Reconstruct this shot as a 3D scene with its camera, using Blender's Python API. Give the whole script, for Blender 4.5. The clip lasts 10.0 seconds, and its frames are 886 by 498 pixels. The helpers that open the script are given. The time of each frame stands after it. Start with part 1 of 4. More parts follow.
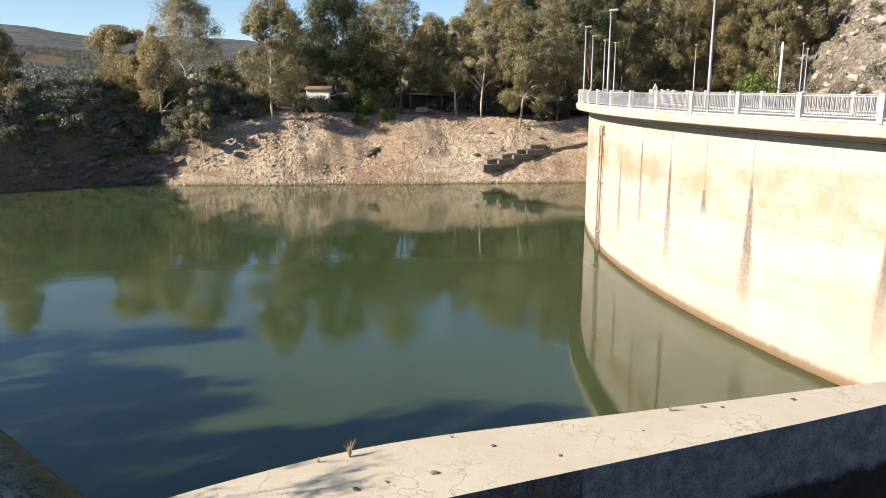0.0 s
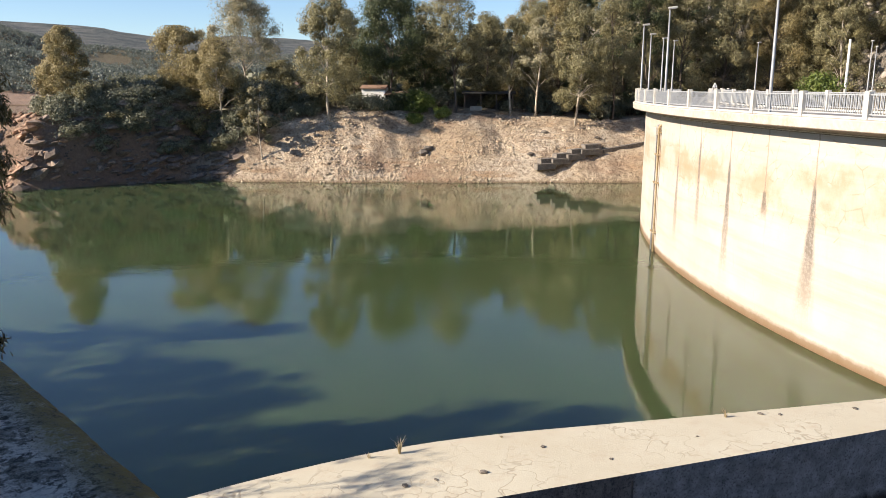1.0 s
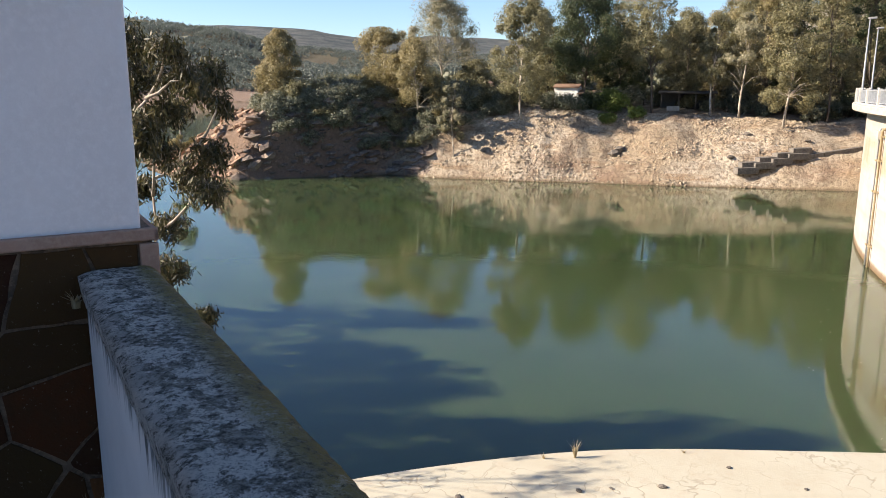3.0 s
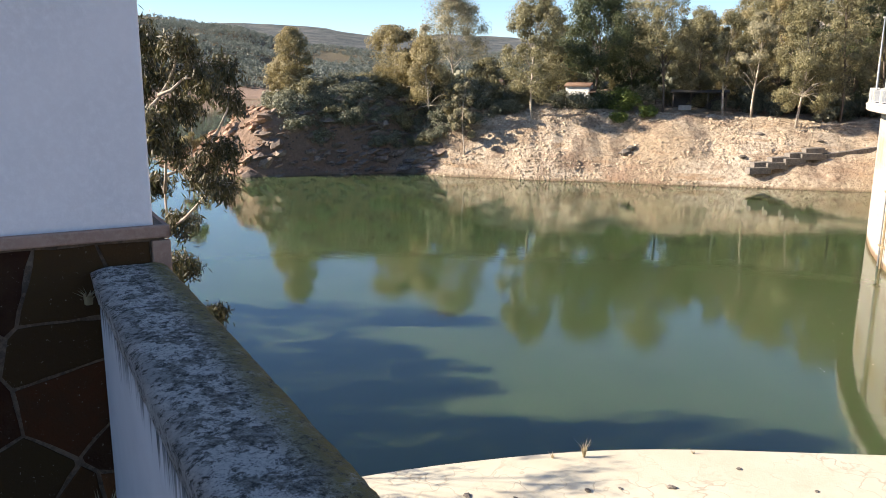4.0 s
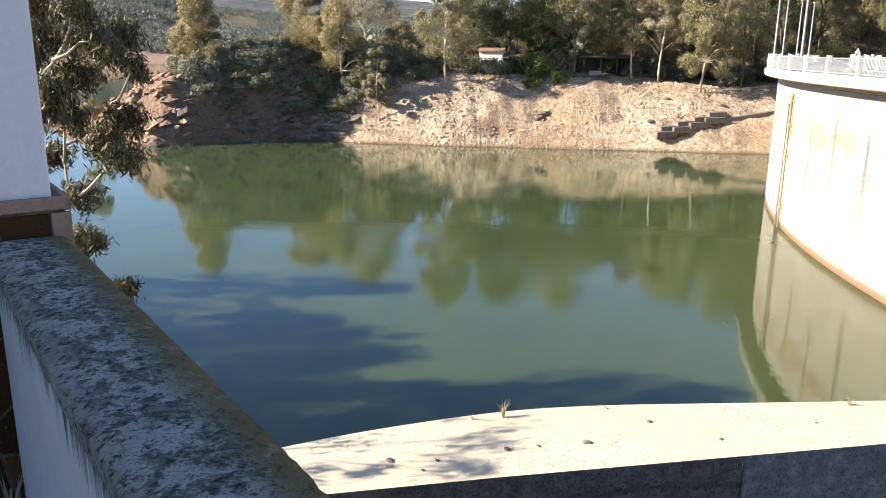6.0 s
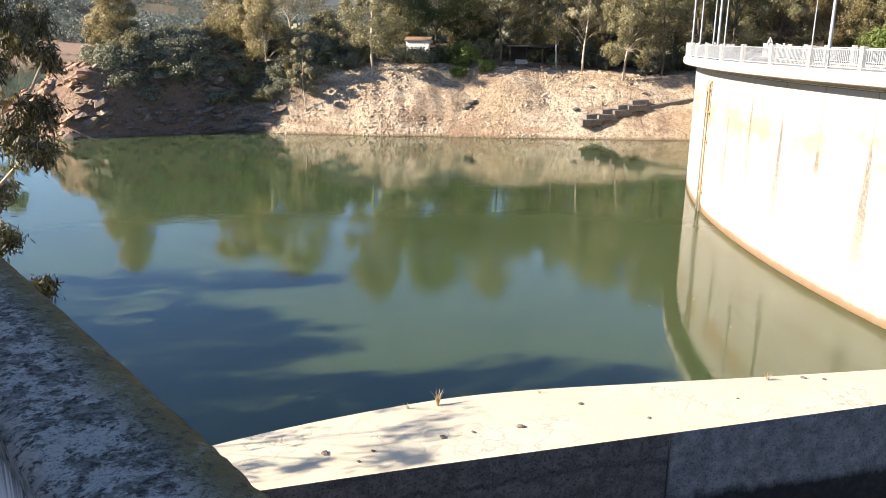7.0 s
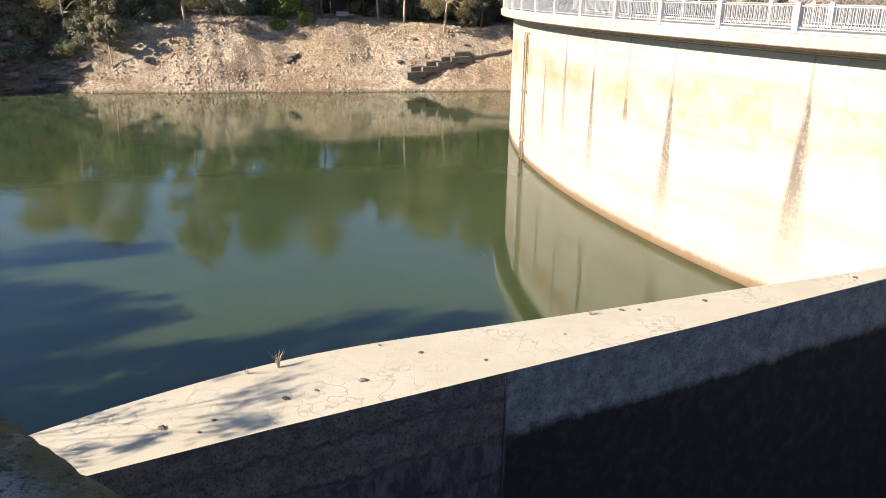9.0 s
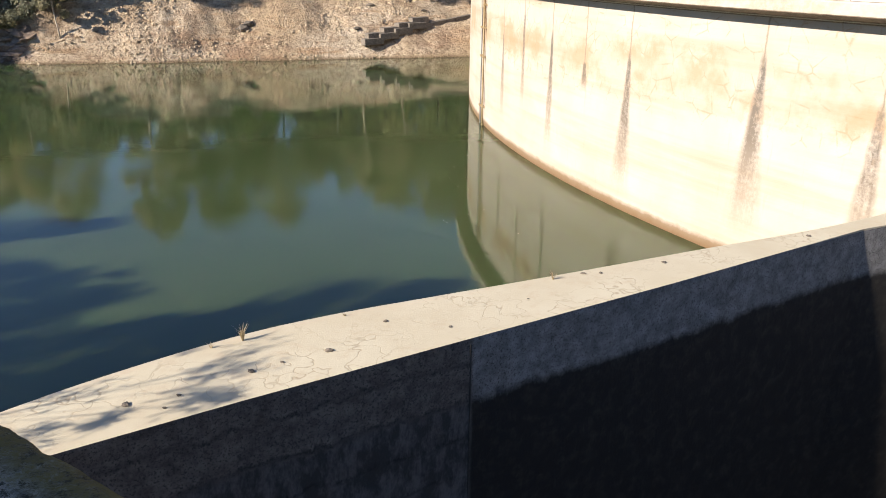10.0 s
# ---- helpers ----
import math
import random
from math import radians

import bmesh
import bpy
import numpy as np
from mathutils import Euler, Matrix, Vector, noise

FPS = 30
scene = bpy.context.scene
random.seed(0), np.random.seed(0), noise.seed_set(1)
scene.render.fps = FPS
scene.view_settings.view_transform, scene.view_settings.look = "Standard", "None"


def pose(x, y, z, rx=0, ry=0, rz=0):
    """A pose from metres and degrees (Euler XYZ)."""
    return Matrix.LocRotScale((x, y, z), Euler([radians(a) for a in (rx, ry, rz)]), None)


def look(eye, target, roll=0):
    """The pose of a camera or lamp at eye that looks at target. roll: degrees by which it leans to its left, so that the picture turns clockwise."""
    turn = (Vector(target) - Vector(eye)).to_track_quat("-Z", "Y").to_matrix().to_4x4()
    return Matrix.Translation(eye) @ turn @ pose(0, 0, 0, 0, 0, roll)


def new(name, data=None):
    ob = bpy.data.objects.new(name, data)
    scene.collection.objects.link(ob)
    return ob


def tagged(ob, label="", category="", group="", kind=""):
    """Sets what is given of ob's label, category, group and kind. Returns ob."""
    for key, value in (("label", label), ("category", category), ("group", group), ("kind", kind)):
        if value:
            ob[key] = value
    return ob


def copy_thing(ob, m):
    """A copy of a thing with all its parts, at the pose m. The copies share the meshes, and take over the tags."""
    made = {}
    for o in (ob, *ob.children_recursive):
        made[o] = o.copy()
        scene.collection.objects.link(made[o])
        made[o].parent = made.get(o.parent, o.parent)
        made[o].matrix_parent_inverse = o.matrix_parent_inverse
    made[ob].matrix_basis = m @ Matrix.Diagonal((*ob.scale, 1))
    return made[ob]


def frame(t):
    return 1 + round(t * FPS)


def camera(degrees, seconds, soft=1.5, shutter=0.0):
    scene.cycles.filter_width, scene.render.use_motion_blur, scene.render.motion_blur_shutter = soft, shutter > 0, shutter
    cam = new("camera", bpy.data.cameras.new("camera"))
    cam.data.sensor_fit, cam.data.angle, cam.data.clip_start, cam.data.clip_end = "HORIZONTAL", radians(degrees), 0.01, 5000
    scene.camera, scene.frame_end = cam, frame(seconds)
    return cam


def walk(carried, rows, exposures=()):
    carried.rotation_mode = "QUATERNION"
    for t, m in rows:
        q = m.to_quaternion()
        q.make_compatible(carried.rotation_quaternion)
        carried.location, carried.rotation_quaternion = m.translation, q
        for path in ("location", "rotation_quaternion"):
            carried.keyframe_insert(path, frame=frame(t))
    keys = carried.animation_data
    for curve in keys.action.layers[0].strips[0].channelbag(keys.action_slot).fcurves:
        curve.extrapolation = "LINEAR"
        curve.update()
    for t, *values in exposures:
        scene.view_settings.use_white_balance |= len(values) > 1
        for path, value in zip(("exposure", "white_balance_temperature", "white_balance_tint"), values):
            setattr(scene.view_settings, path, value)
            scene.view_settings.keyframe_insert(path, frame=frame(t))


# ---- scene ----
cam = camera(59.2, 10.0, soft=0.9)
PATH = [
    (0, (0.01, -0.012, 10.488), (0.001, 1.946, 10.082), 0.1),
    (0.5, (0.01, -0.012, 10.488), (-0.048, 1.945, 10.08), 0.4),
    (1, (0.012, -0.017, 10.49), (-0.131, 1.935, 10.081), 0.1),
    (1.5, (0.007, -0.012, 10.488), (-0.214, 1.934, 10.079), 0.3),
    (2, (0.003, -0.009, 10.486), (-0.324, 1.921, 10.076), 0.4),
    (2.5, (0.003, -0.01, 10.486), (-0.463, 1.892, 10.076), 0.3),
    (3, (-0.001, -0.008, 10.488), (-0.605, 1.853, 10.075), 0.2),
    (4.5, (-0.003, -0.01, 10.49), (-0.632, 1.841, 10.07), 0.4),
    (5, (-0.003, -0.009, 10.49), (-0.59, 1.847, 10.028), 0.4),
    (5.5, (-0.004, -0.004, 10.487), (-0.508, 1.87, 10.002), 0.5),
    (7, (-0.002, 0.002, 10.484), (-0.246, 1.917, 9.962), 0.6),
    (7.5, (0.001, 0.0, 10.487), (-0.142, 1.922, 9.953), 0.6),
    (8, (0.002, 0.008, 10.484), (-0.028, 1.926, 9.916), 0.7),
    (8.5, (0.002, 0.008, 10.484), (0.075, 1.908, 9.866), 0.7),
    (9, (0.002, 0.008, 10.484), (0.183, 1.899, 9.857), 0.9),
    (9.5, (0.002, 0.008, 10.484), (0.24, 1.886, 9.84), 0.9),
    (10, (0.002, 0.008, 10.484), (0.275, 1.86, 9.781), 0.5),
]
walk(cam, [(t, look(e, a, r)) for t, e, a, r in PATH],
     exposures=[(0, 1.09, 6650, 14), (2.5, 1.19, 6650, 14), (3.2, 1.34, 6650, 14), (4.5, 1.63, 6650, 14), (5.5, 1.68, 6650, 14), (7.5, 1.63, 6650, 14), (8.5, 1.43, 6650, 14), (10, 1.04, 6650, 14)])

# ---- light ----
SUN_HEAD, SUN_ELEV = 21.5, 28.0      # the way the light travels in plan (degrees from +x), and its height
sun_dir = Vector((math.cos(radians(SUN_HEAD)) * math.cos(radians(SUN_ELEV)),
                  math.sin(radians(SUN_HEAD)) * math.cos(radians(SUN_ELEV)), -math.sin(radians(SUN_ELEV))))
sun = new("sun", bpy.data.lights.new("sun", "SUN"))
sun.data.energy, sun.data.angle, sun.data.color = 5.0, radians(0.6), (1.0, 0.90, 0.74)
sun.matrix_world = look((-60, -20, 60), Vector((-60, -20, 60)) + sun_dir)
world = bpy.data.worlds.new("sky")
scene.world = world
world.use_nodes = True
wn = world.node_tree.nodes
sky = wn.new("ShaderNodeTexSky")
sky.sky_type, sky.sun_disc = "NISHITA", False
sky.sun_elevation = radians(SUN_ELEV)
sky.sun_rotation = radians(270 - SUN_HEAD)
sky.air_density, sky.dust_density, sky.ozone_density, sky.altitude = 1.0, 0.0, 4.5, 900
wn["Background"].inputs["Strength"].default_value = 0.077
world.node_tree.links.new(sky.outputs[0], wn["Background"].inputs[0])


# ---- materials ----
def node_mat(name, rough=0.85, metal=0.0):
    m = bpy.data.materials.new(name)
    m.use_nodes = True
    b = m.node_tree.nodes["Principled BSDF"]
    b.inputs["Roughness"].default_value = rough
    b.inputs["Metallic"].default_value = metal
    return m, m.node_tree.nodes, m.node_tree.links, b


def coords(n, l, scale=(1, 1, 1)):
    g = n.new("ShaderNodeNewGeometry")
    mp = n.new("ShaderNodeMapping")
    mp.inputs["Scale"].default_value = scale
    l.new(g.outputs["Position"], mp.inputs[0])
    return mp.outputs[0]


def noise_tex(n, l, vec, scale, detail=5, rough=0.6):
    t = n.new("ShaderNodeTexNoise")
    t.inputs["Scale"].default_value, t.inputs["Detail"].default_value, t.inputs["Roughness"].default_value = scale, detail, rough
    l.new(vec, t.inputs["Vector"])
    return t.outputs["Fac"]


def ramp(n, l, fac, stops):
    r = n.new("ShaderNodeValToRGB")
    e = r.color_ramp.elements
    while len(e) < len(stops):
        e.new(0.5)
    for el, (p, c) in zip(e, stops):
        el.position, el.color = p, (*c, 1) if len(c) == 3 else c
    l.new(fac, r.inputs[0])
    return r.outputs[0]


def mix(n, l, fac, a, b, blend="MIX"):
    x = n.new("ShaderNodeMix")
    x.data_type, x.blend_type = "RGBA", blend
    for sock, v in ((x.inputs[0], fac), (x.inputs[6], a), (x.inputs[7], b)):
        if isinstance(v, (int, float)):
            sock.default_value = v
        elif isinstance(v, tuple):
            sock.default_value = (*v, 1)
        else:
            l.new(v, sock)
    return x.outputs[2]


def calc(n, l, op, a, b=0.0, clamp=False):
    x = n.new("ShaderNodeMath")
    x.operation, x.use_clamp = op, clamp
    for sock, v in ((x.inputs[0], a), (x.inputs[1], b)):
        if isinstance(v, (int, float)):
            sock.default_value = v
        else:
            l.new(v, sock)
    return x.outputs[0]


def relief(n, l, b, height, strength, dist):
    x = n.new("ShaderNodeBump")
    x.inputs["Strength"].default_value, x.inputs["Distance"].default_value = strength, dist
    l.new(height, x.inputs["Height"])
    l.new(x.outputs[0], b.inputs["Normal"])


def mottled(name, c1, c2, c3, s1, s2, rough=0.88, bump=0.4, dist=0.02, metal=0.0, island=0.0):
    """Two scales of variation between three colours."""
    m, n, l, b = node_mat(name, rough, metal)
    v = coords(n, l)
    f1, f2 = noise_tex(n, l, v, s1), noise_tex(n, l, v, s2, 6, 0.7)
    col = mix(n, l, ramp(n, l, f1, [(0.38, (0, 0, 0)), (0.62, (1, 1, 1))]), c1, c2)
    col = mix(n, l, ramp(n, l, f2, [(0.45, (0, 0, 0)), (0.7, (1, 1, 1))]), col, c3)
    if island:
        g = n.new("ShaderNodeNewGeometry")
        k = calc(n, l, "MULTIPLY_ADD", g.outputs["Random Per Island"], island)
        n[-1].inputs[2].default_value = 1 - island / 2
        col = mix(n, l, 1.0, col, k, "MULTIPLY")
    l.new(col, b.inputs["Base Color"])
    relief(n, l, b, f2, bump, dist)
    return m


def leaf_mat(name, c1, c2, glow=0.25):
    m, n, l, b = node_mat(name, 0.55)
    g = n.new("ShaderNodeNewGeometry")
    col = ramp(n, l, g.outputs["Random Per Island"], [(0.0, c1), (1.0, c2)])
    l.new(col, b.inputs["Base Color"])
    t = n.new("ShaderNodeBsdfTranslucent")
    l.new(col, t.inputs[0])
    x = n.new("ShaderNodeMixShader")
    x.inputs[0].default_value = glow
    l.new(b.outputs[0], x.inputs[1])
    l.new(t.outputs[0], x.inputs[2])
    l.new(x.outputs[0], n["Material Output"].inputs[0])
    return m


M_GOLD = leaf_mat("leaves_gold", (0.17, 0.14, 0.062), (0.41, 0.34, 0.17), 0.35)
M_OLIVE = leaf_mat("leaves_olive", (0.12, 0.115, 0.058), (0.35, 0.31, 0.165), 0.35)
M_PALE = leaf_mat("leaves_pale", (0.20, 0.185, 0.11), (0.42, 0.375, 0.24), 0.35)
M_PINE = leaf_mat("leaves_pine", (0.030, 0.044, 0.018), (0.10, 0.118, 0.045))
M_SCRUB = leaf_mat("leaves_scrub", (0.085, 0.095, 0.06), (0.29, 0.285, 0.19))
# distant foliage, paled and cooled in colour to stand for aerial haze
M_FARWOOD = leaf_mat("leaves_far_wood_hazed", (0.080, 0.100, 0.085), (0.195, 0.215, 0.18))
M_GREEN = leaf_mat("leaves_green", (0.07, 0.11, 0.02), (0.19, 0.23, 0.05), 0.35)
M_DARK = leaf_mat("leaves_near", (0.020, 0.028, 0.010), (0.115, 0.095, 0.034))
M_BARK = mottled("bark", (0.42, 0.37, 0.30), (0.24, 0.19, 0.14), (0.55, 0.50, 0.42), 1.2, 6)
M_DARKBARK = mottled("dark_bark", (0.10, 0.08, 0.06), (0.16, 0.12, 0.09), (0.06, 0.05, 0.04), 1.2, 6)


def ground_mat():
    m, n, l, b = node_mat("ground", 0.95)
    v = coords(n, l)
    big, mid, fine = noise_tex(n, l, v, 0.09, 4), noise_tex(n, l, v, 0.45, 6, 0.7), noise_tex(n, l, v, 2.6, 6, 0.75)
    strata = noise_tex(n, l, coords(n, l, (0.25, 0.25, 1.6)), 0.9, 5, 0.65)
    col = mix(n, l, ramp(n, l, big, [(0.40, (0, 0, 0)), (0.6, (1, 1, 1))]), (0.46, 0.355, 0.24), (0.64, 0.545, 0.425))
    col = mix(n, l, ramp(n, l, strata, [(0.50, (0, 0, 0)), (0.66, (1, 1, 1))]), col, (0.42, 0.29, 0.18))
    col = mix(n, l, ramp(n, l, mid, [(0.50, (0, 0, 0)), (0.64, (0.85, 0.85, 0.85))]), col, (0.27, 0.195, 0.135))
    col = mix(n, l, ramp(n, l, fine, [(0.34, (0, 0, 0)), (0.52, (1, 1, 1))]), (0.20, 0.14, 0.095), col)
    sep = n.new("ShaderNodeSeparateXYZ")
    l.new(v, sep.inputs[0])
    x, z = sep.outputs[0], sep.outputs[2]
    # reddish rock on the headland
    red = calc(n, l, "ADD", calc(n, l, "MULTIPLY", x, -0.05), calc(n, l, "MULTIPLY", big, 0.6))
    redrock = mix(n, l, fine, (0.10, 0.07, 0.052), (0.42, 0.285, 0.20))
    col = mix(n, l, ramp(n, l, calc(n, l, "SUBTRACT", red, 1.55), [(0.30, (0, 0, 0)), (0.62, (1, 1, 1))]), col, redrock)
    tint = noise_tex(n, l, coords(n, l, (0.5, 0.5, 1.6)), 0.16, 3)
    col = mix(n, l, ramp(n, l, tint, [(0.54, (0, 0, 0)), (0.68, (0.8, 0.8, 0.8))]), col, mix(n, l, fine, (0.19, 0.11, 0.07), (0.40, 0.27, 0.18)))
    # leaf litter and scrub floor on the high ground
    high = calc(n, l, "ADD", z, calc(n, l, "MULTIPLY", mid, 4.0))
    lit = ramp(n, l, calc(n, l, "MULTIPLY", high, 0.05), [(0.45, (0, 0, 0)), (0.52, (1, 1, 1))])
    litter = mix(n, l, fine, (0.055, 0.05, 0.025), (0.15, 0.115, 0.065))
    col = mix(n, l, lit, col, litter)
    # pale limestone hillside beyond the dam
    lime = calc(n, l, "ADD", calc(n, l, "MULTIPLY", calc(n, l, "SUBTRACT", x, 45.0), 0.08), calc(n, l, "SUBTRACT", mid, 0.5))
    limestone = mix(n, l, ramp(n, l, fine, [(0.4, (0, 0, 0)), (0.58, (1, 1, 1))]), (0.12, 0.10, 0.08), (0.38, 0.34, 0.285))
    col = mix(n, l, ramp(n, l, lime, [(0.0, (0, 0, 0)), (0.25, (1, 1, 1))]), col, limestone)
    # grey scrub on the ridge far behind, blue haze mixed into its colour
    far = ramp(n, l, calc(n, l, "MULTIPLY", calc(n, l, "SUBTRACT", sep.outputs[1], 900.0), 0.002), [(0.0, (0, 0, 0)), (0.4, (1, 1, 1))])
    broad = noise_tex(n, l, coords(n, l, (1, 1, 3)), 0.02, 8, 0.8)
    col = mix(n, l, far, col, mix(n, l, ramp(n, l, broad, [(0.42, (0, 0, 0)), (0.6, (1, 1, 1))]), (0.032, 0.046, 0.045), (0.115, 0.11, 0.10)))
    # wet dark foot along the water
    wet = calc(n, l, "ADD", z, calc(n, l, "MULTIPLY", mid, 0.5))
    col = mix(n, l, ramp(n, l, wet, [(0.28, (1, 1, 1)), (0.55, (0, 0, 0))]), col, (0.20, 0.14, 0.09))
    l.new(col, b.inputs["Base Color"])
    relief(n, l, b, calc(n, l, "ADD", fine, calc(n, l, "MULTIPLY", mid, 2.0)), 1.0, 0.55)
    return m


def water_mat():
    m, n, l, b = node_mat("water", 0.02)
    v = coords(n, l)
    cloud = noise_tex(n, l, v, 0.05, 3)
    l.new(mix(n, l, cloud, (0.043, 0.063, 0.026), (0.053, 0.076, 0.031)), b.inputs["Base Color"])
    # silt lets the light spread below the surface
    b.inputs["Subsurface Weight"].default_value = 1.0
    b.inputs["Subsurface Radius"].default_value = (0.7, 1.0, 0.8)
    b.inputs["Subsurface Scale"].default_value = 1.1
    b.inputs["IOR"].default_value = 1.44
    w1 = noise_tex(n, l, coords(n, l, (1.0, 1.6, 1)), 1.6, 3)
    w2 = noise_tex(n, l, coords(n, l, (1.0, 2.2, 1)), 0.25, 3)
    relief(n, l, b, calc(n, l, "ADD", w1, calc(n, l, "MULTIPLY", w2, 1.6)), 0.07, 0.05)
    return m


DAM_X, DAM_Y, DAM_R = 79.7, 50.0, 69.6
# dark runs under the cornice joints: degrees along the arc, top, foot, half width at the foot
RUNS = [(-3.44, 6.6, 1.5, 0.35), (-6.42, 7.9, 2.6, 0.22), (-9.49, 7.2, 0.9, 0.38), (-12.27, 6.0, 4.6, 0.22), (-15.12, 6.9, 0.5, 0.62), (-20.88, 7.6, 0.8, 0.75), (-24.48, 6.6, 1.2, 0.5), (0.89, 5.0, 0.6, 0.4)]


def dam_mat():
    m, n, l, b = node_mat("dam_concrete", 0.9)
    v = coords(n, l)
    sep = n.new("ShaderNodeSeparateXYZ")
    l.new(v, sep.inputs[0])
    x, y, z = sep.outputs
    arc = calc(n, l, "MULTIPLY", calc(n, l, "ARCTAN2", calc(n, l, "SUBTRACT", y, DAM_Y), calc(n, l, "SUBTRACT", DAM_X, x)), DAM_R)
    big, mid, fine = noise_tex(n, l, v, 0.35, 5), noise_tex(n, l, v, 1.3, 6, 0.7), noise_tex(n, l, v, 7, 5, 0.7)
    comb = n.new("ShaderNodeCombineXYZ")
    l.new(arc, comb.inputs[0])
    l.new(calc(n, l, "MULTIPLY", z, 0.12), comb.inputs[1])
    drip = noise_tex(n, l, comb.outputs[0], 2.2, 5, 0.7)
    lift = n.new("ShaderNodeCombineXYZ")
    l.new(calc(n, l, "MULTIPLY", arc, 0.06), lift.inputs[0])
    l.new(z, lift.inputs[1])
    course = noise_tex(n, l, lift.outputs[0], 1.1, 4, 0.6)
    col = mix(n, l, ramp(n, l, big, [(0.36, (0, 0, 0)), (0.64, (1, 1, 1))]), (0.421, 0.37, 0.318), (0.473, 0.43, 0.383))
    col = mix(n, l, ramp(n, l, course, [(0.46, (0, 0, 0)), (0.68, (0.7, 0.7, 0.7))]), col, (0.353, 0.288, 0.215))
    # ochre stain between 5 and 7.5 m
    och = calc(n, l, "MULTIPLY", ramp(n, l, calc(n, l, "ADD", calc(n, l, "MULTIPLY", z, 0.1), calc(n, l, "MULTIPLY", calc(n, l, "SUBTRACT", mid, 0.5), 0.25)),
               [(0.50, (0, 0, 0)), (0.58, (1, 1, 1)), (0.68, (1, 1, 1)), (0.75, (0, 0, 0))]), ramp(n, l, big, [(0.42, (0, 0, 0)), (0.58, (1, 1, 1))]))
    col = mix(n, l, calc(n, l, "MULTIPLY", och, 0.65), col, (0.344, 0.215, 0.112))
    craze = n.new("ShaderNodeTexVoronoi")
    craze.feature = "DISTANCE_TO_EDGE"
    craze.inputs["Scale"].default_value = 1.3
    l.new(v, craze.inputs["Vector"])
    line = calc(n, l, "MULTIPLY", ramp(n, l, craze.outputs["Distance"], [(0.0, (1, 1, 1)), (0.05, (0, 0, 0))]), ramp(n, l, mid, [(0.48, (0, 0, 0)), (0.6, (0.6, 0.6, 0.6))]))
    col = mix(n, l, calc(n, l, "MULTIPLY", line, calc(n, l, "GREATER_THAN", z, 4.6)), col, (0.31, 0.206, 0.12))
    col = mix(n, l, ramp(n, l, drip, [(0.60, (0, 0, 0)), (0.78, (0.55, 0.55, 0.55))]), col, (0.31, 0.258, 0.194))
    # brown tide mark at the water
    tide = calc(n, l, "ADD", z, calc(n, l, "MULTIPLY", calc(n, l, "SUBTRACT", mid, 0.5), 0.35))
    col = mix(n, l, ramp(n, l, tide, [(0.04, (1, 1, 1)), (0.28, (0.85, 0.85, 0.85)), (0.50, (0, 0, 0))]), col, (0.163, 0.103, 0.053))
    for a, top, foot, w in RUNS:
        off = calc(n, l, "ABSOLUTE", calc(n, l, "ADD", calc(n, l, "SUBTRACT", arc, radians(a) * DAM_R), calc(n, l, "MULTIPLY", calc(n, l, "SUBTRACT", mid, 0.5), 0.22)))
        down = calc(n, l, "DIVIDE", calc(n, l, "SUBTRACT", top, z), top - foot)
        wide = calc(n, l, "MULTIPLY_ADD", calc(n, l, "POWER", calc(n, l, "MAXIMUM", down, 0.0), 1.3), w * 1.25)
        n[-1].inputs[2].default_value = 0.13
        k = calc(n, l, "SUBTRACT", 1.0, calc(n, l, "DIVIDE", off, wide), True)
        k = calc(n, l, "MULTIPLY", calc(n, l, "MULTIPLY", k, 1.9, True), ramp(n, l, down, [(0.0, (0, 0, 0)), (0.08, (0.9, 0.9, 0.9)), (0.45, (0.95, 0.95, 0.95)), (0.75, (0.6, 0.6, 0.6)), (1.0, (0, 0, 0))]))
        k = calc(n, l, "MULTIPLY", k, ramp(n, l, calc(n, l, "ADD", calc(n, l, "MULTIPLY", drip, 0.55), calc(n, l, "MULTIPLY", fine, 0.45)), [(0.38, (0.25, 0.25, 0.25)), (0.54, (1, 1, 1))]))
        col = mix(n, l, k, col, mix(n, l, down, (0.09, 0.086, 0.082), (0.224, 0.172, 0.125)))
        # the thin joint above
        thin = calc(n, l, "SUBTRACT", 1.0, calc(n, l, "DIVIDE", off, 0.06), True)
        thin = calc(n, l, "MULTIPLY", thin, calc(n, l, "GREATER_THAN", z, top - 0.6))
        col = mix(n, l, calc(n, l, "MULTIPLY", thin, 0.8), col, (0.189, 0.155, 0.112))
    l.new(col, b.inputs["Base Color"])
    relief(n, l, b, calc(n, l, "ADD", fine, course), 0.35, 0.03)
    return m


